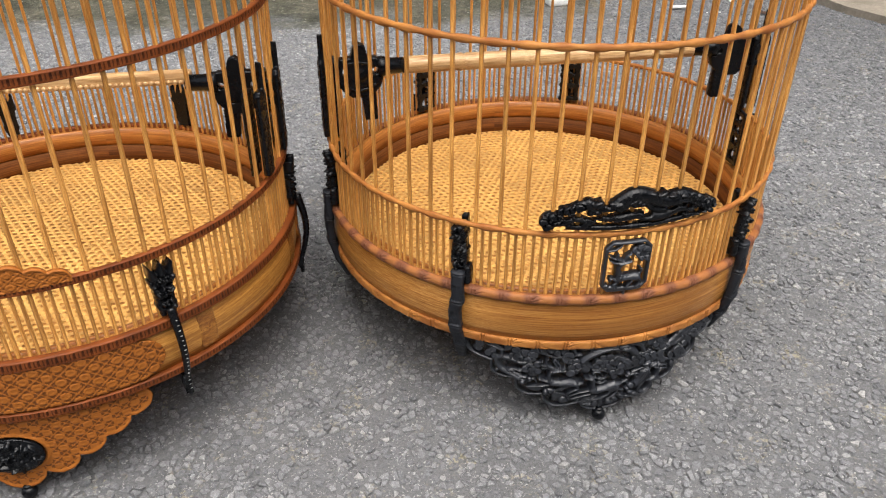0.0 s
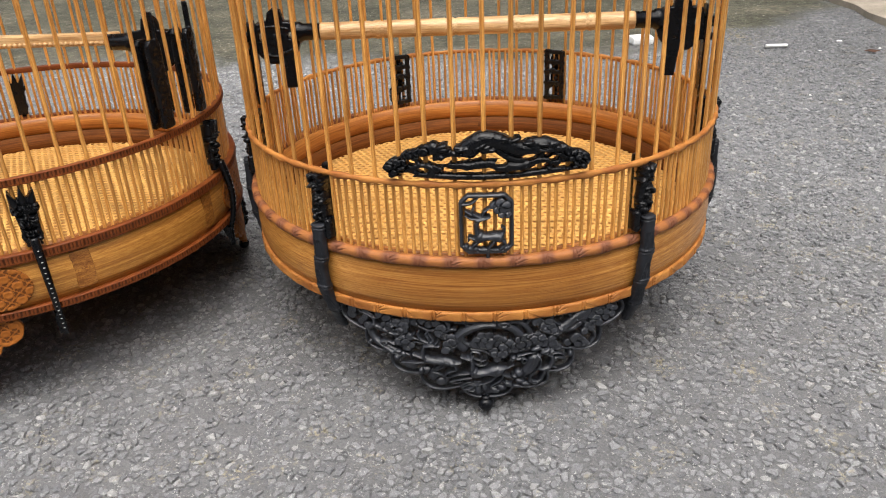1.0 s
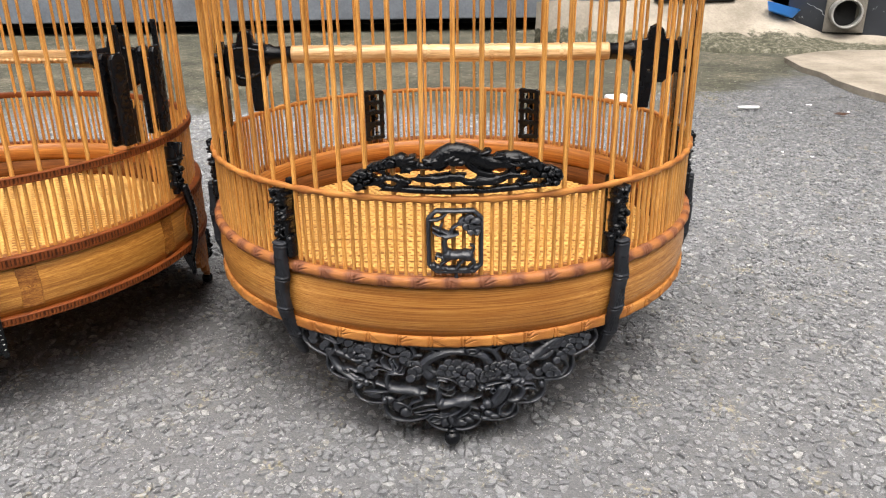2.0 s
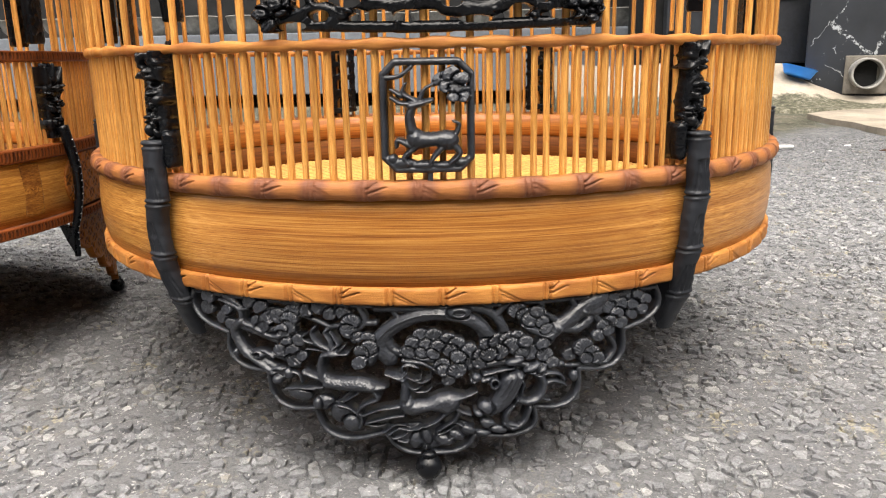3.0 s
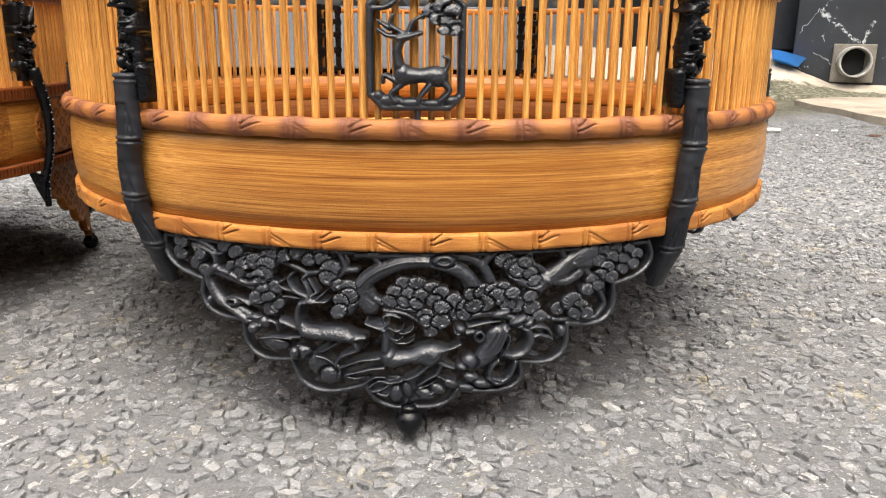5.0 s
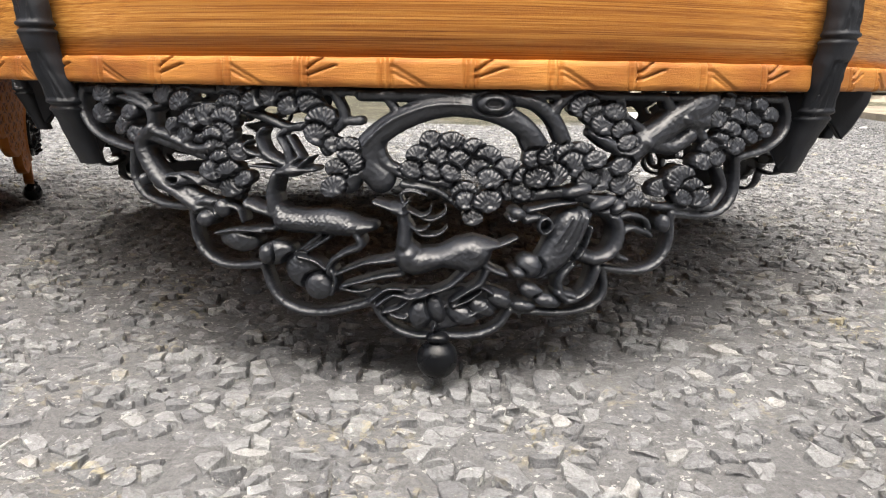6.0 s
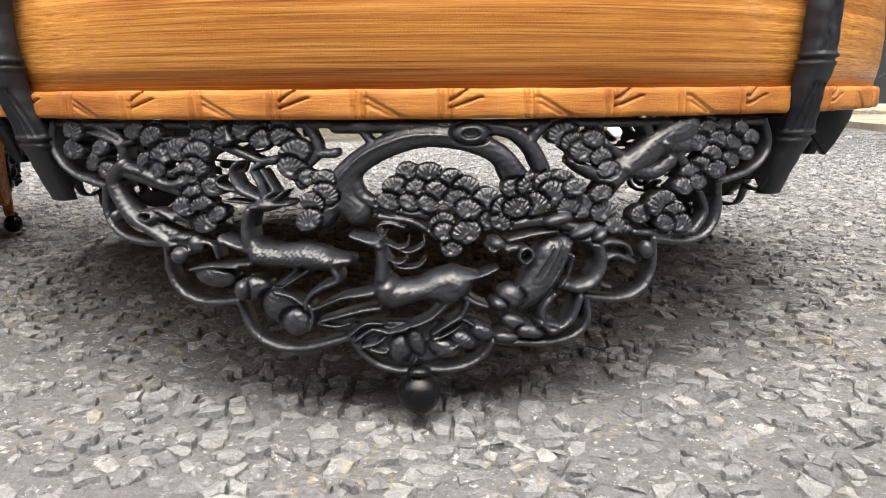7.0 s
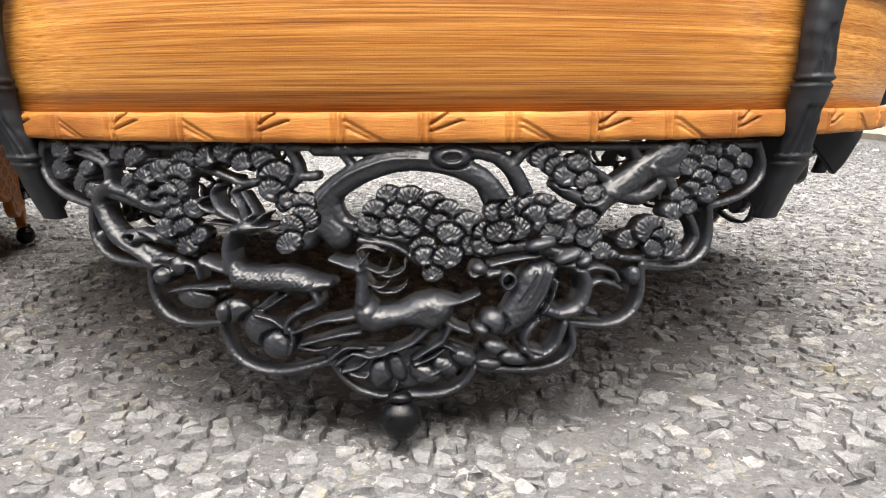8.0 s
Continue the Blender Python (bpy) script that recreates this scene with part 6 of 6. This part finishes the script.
def apron_relief():
    rel = Relief(-92, 92, 7, 69.5, 0.62)
    # scallops step in from the corner to the middle
    inside = np.zeros(rel.U.shape, bool)
    lobes = ((76, 61.0, 12.5), (60, 51.5, 13.0), (43, 40.5, 12.5), (25, 30.0, 12.5), (0, 24.0, 16.0))
    for x, z, r in lobes:
        for s in (-1, 1):
            inside |= np.hypot(rel.U - s * x, (rel.Z - z) * 1.1) < r
    for (x0, z0, _), (x1, z1, _) in zip(lobes, lobes[1:]):
        inside |= (np.abs(rel.U) < x0) & (rel.Z > z0 + (x0 - np.abs(rel.U)) / max(x0 - x1, 1) * (z1 - z0)) & (np.abs(rel.U) >= x1 - 1)
    lattice(rel, inside & (rel.Z < 69.4), 1.0, 11.8, 1.2)
    # rolled edge along the scallops
    edge = inside & ~np.roll(inside, 4, 1) | inside & ~np.roll(inside, 3, 0) | inside & ~np.roll(inside, -3, 0)
    rel.h = np.where(edge, 2.2, rel.h)
    d = (rel.U / 22.0) ** 2 + ((rel.Z - 40) / 17.0) ** 2
    rel.h = np.where(d < 1, np.where(d > 0.82, 2.6, 1.2), rel.h)
    return rel.mesh("apron", R - 0.002, 2.4, 4, sunk_under=1.45)


def band_panel_relief():
    rel = Relief(-104, 104, 77.0, 106.8, 0.62)
    inside = (np.abs(rel.U) < 87) | (np.hypot(np.abs(rel.U) - 87, rel.Z - 92) < 14.4)
    lattice(rel, inside, 0.6, 13.2, 1.2)
    return rel.mesh("band_panel", R + 0.0016, 0.8, 4, sunk_under=1.05)


def oval_relief():
    rel = Relief(-24, 24, 24, 57, 0.4)
    rng = random.Random(4)
    rel.dome(0, 40, 19.5, 14.8, 3.0, 0, 1.0)
    for i in range(70):
        a, q = rng.uniform(0, 6.28), math.sqrt(rng.random())
        x, z = 16 * q * math.cos(a), 40 + 11.5 * q * math.sin(a)
        rel.dome(x, z, rng.uniform(2, 5.5), rng.uniform(1.0, 2.0), rng.uniform(4.0, 6.0), rng.uniform(0, 180), 1.5)
    return rel.mesh("oval_plaque", R + 0.0002, 1.0, 3)


def small_crest():
    rel = Relief(-66, 66, 160, 190, 0.42)
    inside = np.zeros(rel.U.shape, bool)
    for x, z, r in ((0, 171, 14), (14, 171, 11), (-14, 171, 11), (28, 169, 9.5), (-28, 169, 9.5), (40, 166.5, 8), (-40, 166.5, 8), (51, 163, 8), (-51, 163, 8)):
        inside |= np.hypot(rel.U - x, rel.Z - z) < r
    inside &= rel.Z > 161.5
    lattice(rel, inside, 0.8)
    edge = inside & (~np.roll(inside, -4, 1) | ~np.roll(inside, 3, 0) | ~np.roll(inside, -3, 0))
    rel.h = np.where(edge, 2.0, rel.h)
    return rel.mesh("crest", R, 1.6, 3, sunk_under=1.02)


def joint_patch():
    """A thin scarfed overlay with short dark grain over the band's joint."""
    rel = Relief(-9, 9, 78, 107.5, 0.5)
    rel.shape(0.35, 0.6, (-6.5, 78.5), (6.5, 79), (7.5, 92), (6.0, 107), (-7.0, 106.5), (-5.8, 92), base=0.15)
    return rel.mesh("joint_patch", R + 0.0014, 0.8, 2)


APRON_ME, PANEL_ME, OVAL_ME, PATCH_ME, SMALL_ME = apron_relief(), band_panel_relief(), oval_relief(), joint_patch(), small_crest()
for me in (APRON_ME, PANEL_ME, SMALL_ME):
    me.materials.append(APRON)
    me.materials.append(SUNK_BROWN)
for deg in (0, 120, 240):
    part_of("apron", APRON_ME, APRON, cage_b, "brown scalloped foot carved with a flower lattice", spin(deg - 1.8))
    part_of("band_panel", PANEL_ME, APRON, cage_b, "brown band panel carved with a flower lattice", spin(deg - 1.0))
    part_of("oval_plaque", OVAL_ME, GLOSS, cage_b, "glossy black carved oval plaque", spin(deg - 1.8))
    foot_ball(cage_b, deg - 1.8, GLOSS)
    for side in (-42, 42):
        part_of("joint_patch", PATCH_ME, PATCH, cage_b, "darker short-grained patch over the band joint", spin(deg + side))


def crown_head():
    block = ((-4.8, 117.5), (4.8, 117.5), (5.8, 130), (7.2, 150), (-7.2, 150), (-5.8, 130))
    lobes = ((-4.2, 143.0, 4.2, 3.6), (4.2, 143.0, 4.2, 3.6), (0, 135.0, 6.0, 4.2), (0, 125.0, 6.4, 5.2))
    points = ((-5.2, 148, -7.2, 155.6, 2.6), (5.2, 148, 7.2, 155.6, 2.6), (0, 149, 0, 157.2, 2.8))
    holes = ((-3.6, 139.0, 2.2, 0.9), (3.6, 139.0, 2.2, 0.9), (0, 130.0, 4.0, 1.0), (0, 121.0, 2.4, 1.6))
    return head_relief("carved_head", lobes, points, holes, 12, R + 0.0004, block)


def tail():
    """A long curved tail with a row of pale studs."""
    line, rad = [], []
    for k in range(41):
        t = k / 40
        line.append((0.002 * t, -(R + 0.0055 + 0.0055 * math.sin(min(1, t * 1.25) * math.pi) - 0.002 * t), 0.124 - 0.074 * t))
        rad.append(0.0031 * (1 - 0.45 * t))
    return keep("tail", rod("x", line, rad, 12))


def tail_studs():
    bm = bmesh.new()
    for k in range(17):
        t = 0.10 + 0.87 * k / 17
        ball(bm, 0.002 * t, -(R + 0.0055 + 0.0055 * math.sin(min(1, t * 1.25) * math.pi) - 0.002 * t + 0.0029 * (1 - 0.45 * t)), 0.124 - 0.074 * t, 0.0006, (1.3, 0.6, 0.6), 1)
    return keep("studs", bm)


def tail_fin():
    bm = bmesh.new()
    outline = ((-0.0006, 0.066), (-0.010, 0.070), (-0.006, 0.060), (-0.002, 0.052))
    a = [bm.verts.new((0.0015, -(R + 0.006 + x), z)) for x, z in outline]
    c = [bm.verts.new((-0.0015, -(R + 0.006 + x), z)) for x, z in outline]
    bm.faces.new(a)
    bm.faces.new(c[::-1])
    for i in range(4):
        bm.faces.new((a[i], c[i], c[(i + 1) % 4], a[(i + 1) % 4]))
    bmesh.ops.recalc_face_normals(bm, faces=bm.faces)
    return keep("fin", bm)


CROWN, TAIL, STUDS, FIN = crown_head(), tail(), tail_studs(), tail_fin()
for deg in POSTS:
    head = part_of("post", CROWN, GLOSS, cage_b, "glossy black carved post with a crowned head", spin(deg))
    part_of("tail", TAIL, GLOSS, head)
    part_of("studs", STUDS, WHITE, head, "row of small pale studs")
    part_of("fin", FIN, GLOSS, head)


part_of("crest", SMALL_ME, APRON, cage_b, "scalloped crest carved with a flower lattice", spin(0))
for deg in (70, 84, -70, -84):
    perch_holder(cage_b, deg, abs(deg) == 84)
bm = bmesh.new()
box(bm, -0.1155, 0.1155, -0.0045, 0.0045, 0.2145, 0.2235, 0.0015)
flat_perch = part("perch", bm, PERCH, cage_b, "pale flat bamboo perch with a beaded edge")
bm = bmesh.new()
for k in range(57):
    ball(bm, -0.112 + 0.004 * k, -0.0052, 0.2168, 0.0019, (1, 0.7, 1), 1)
part("beads", bm, PERCH, flat_perch, "row of carved beads")
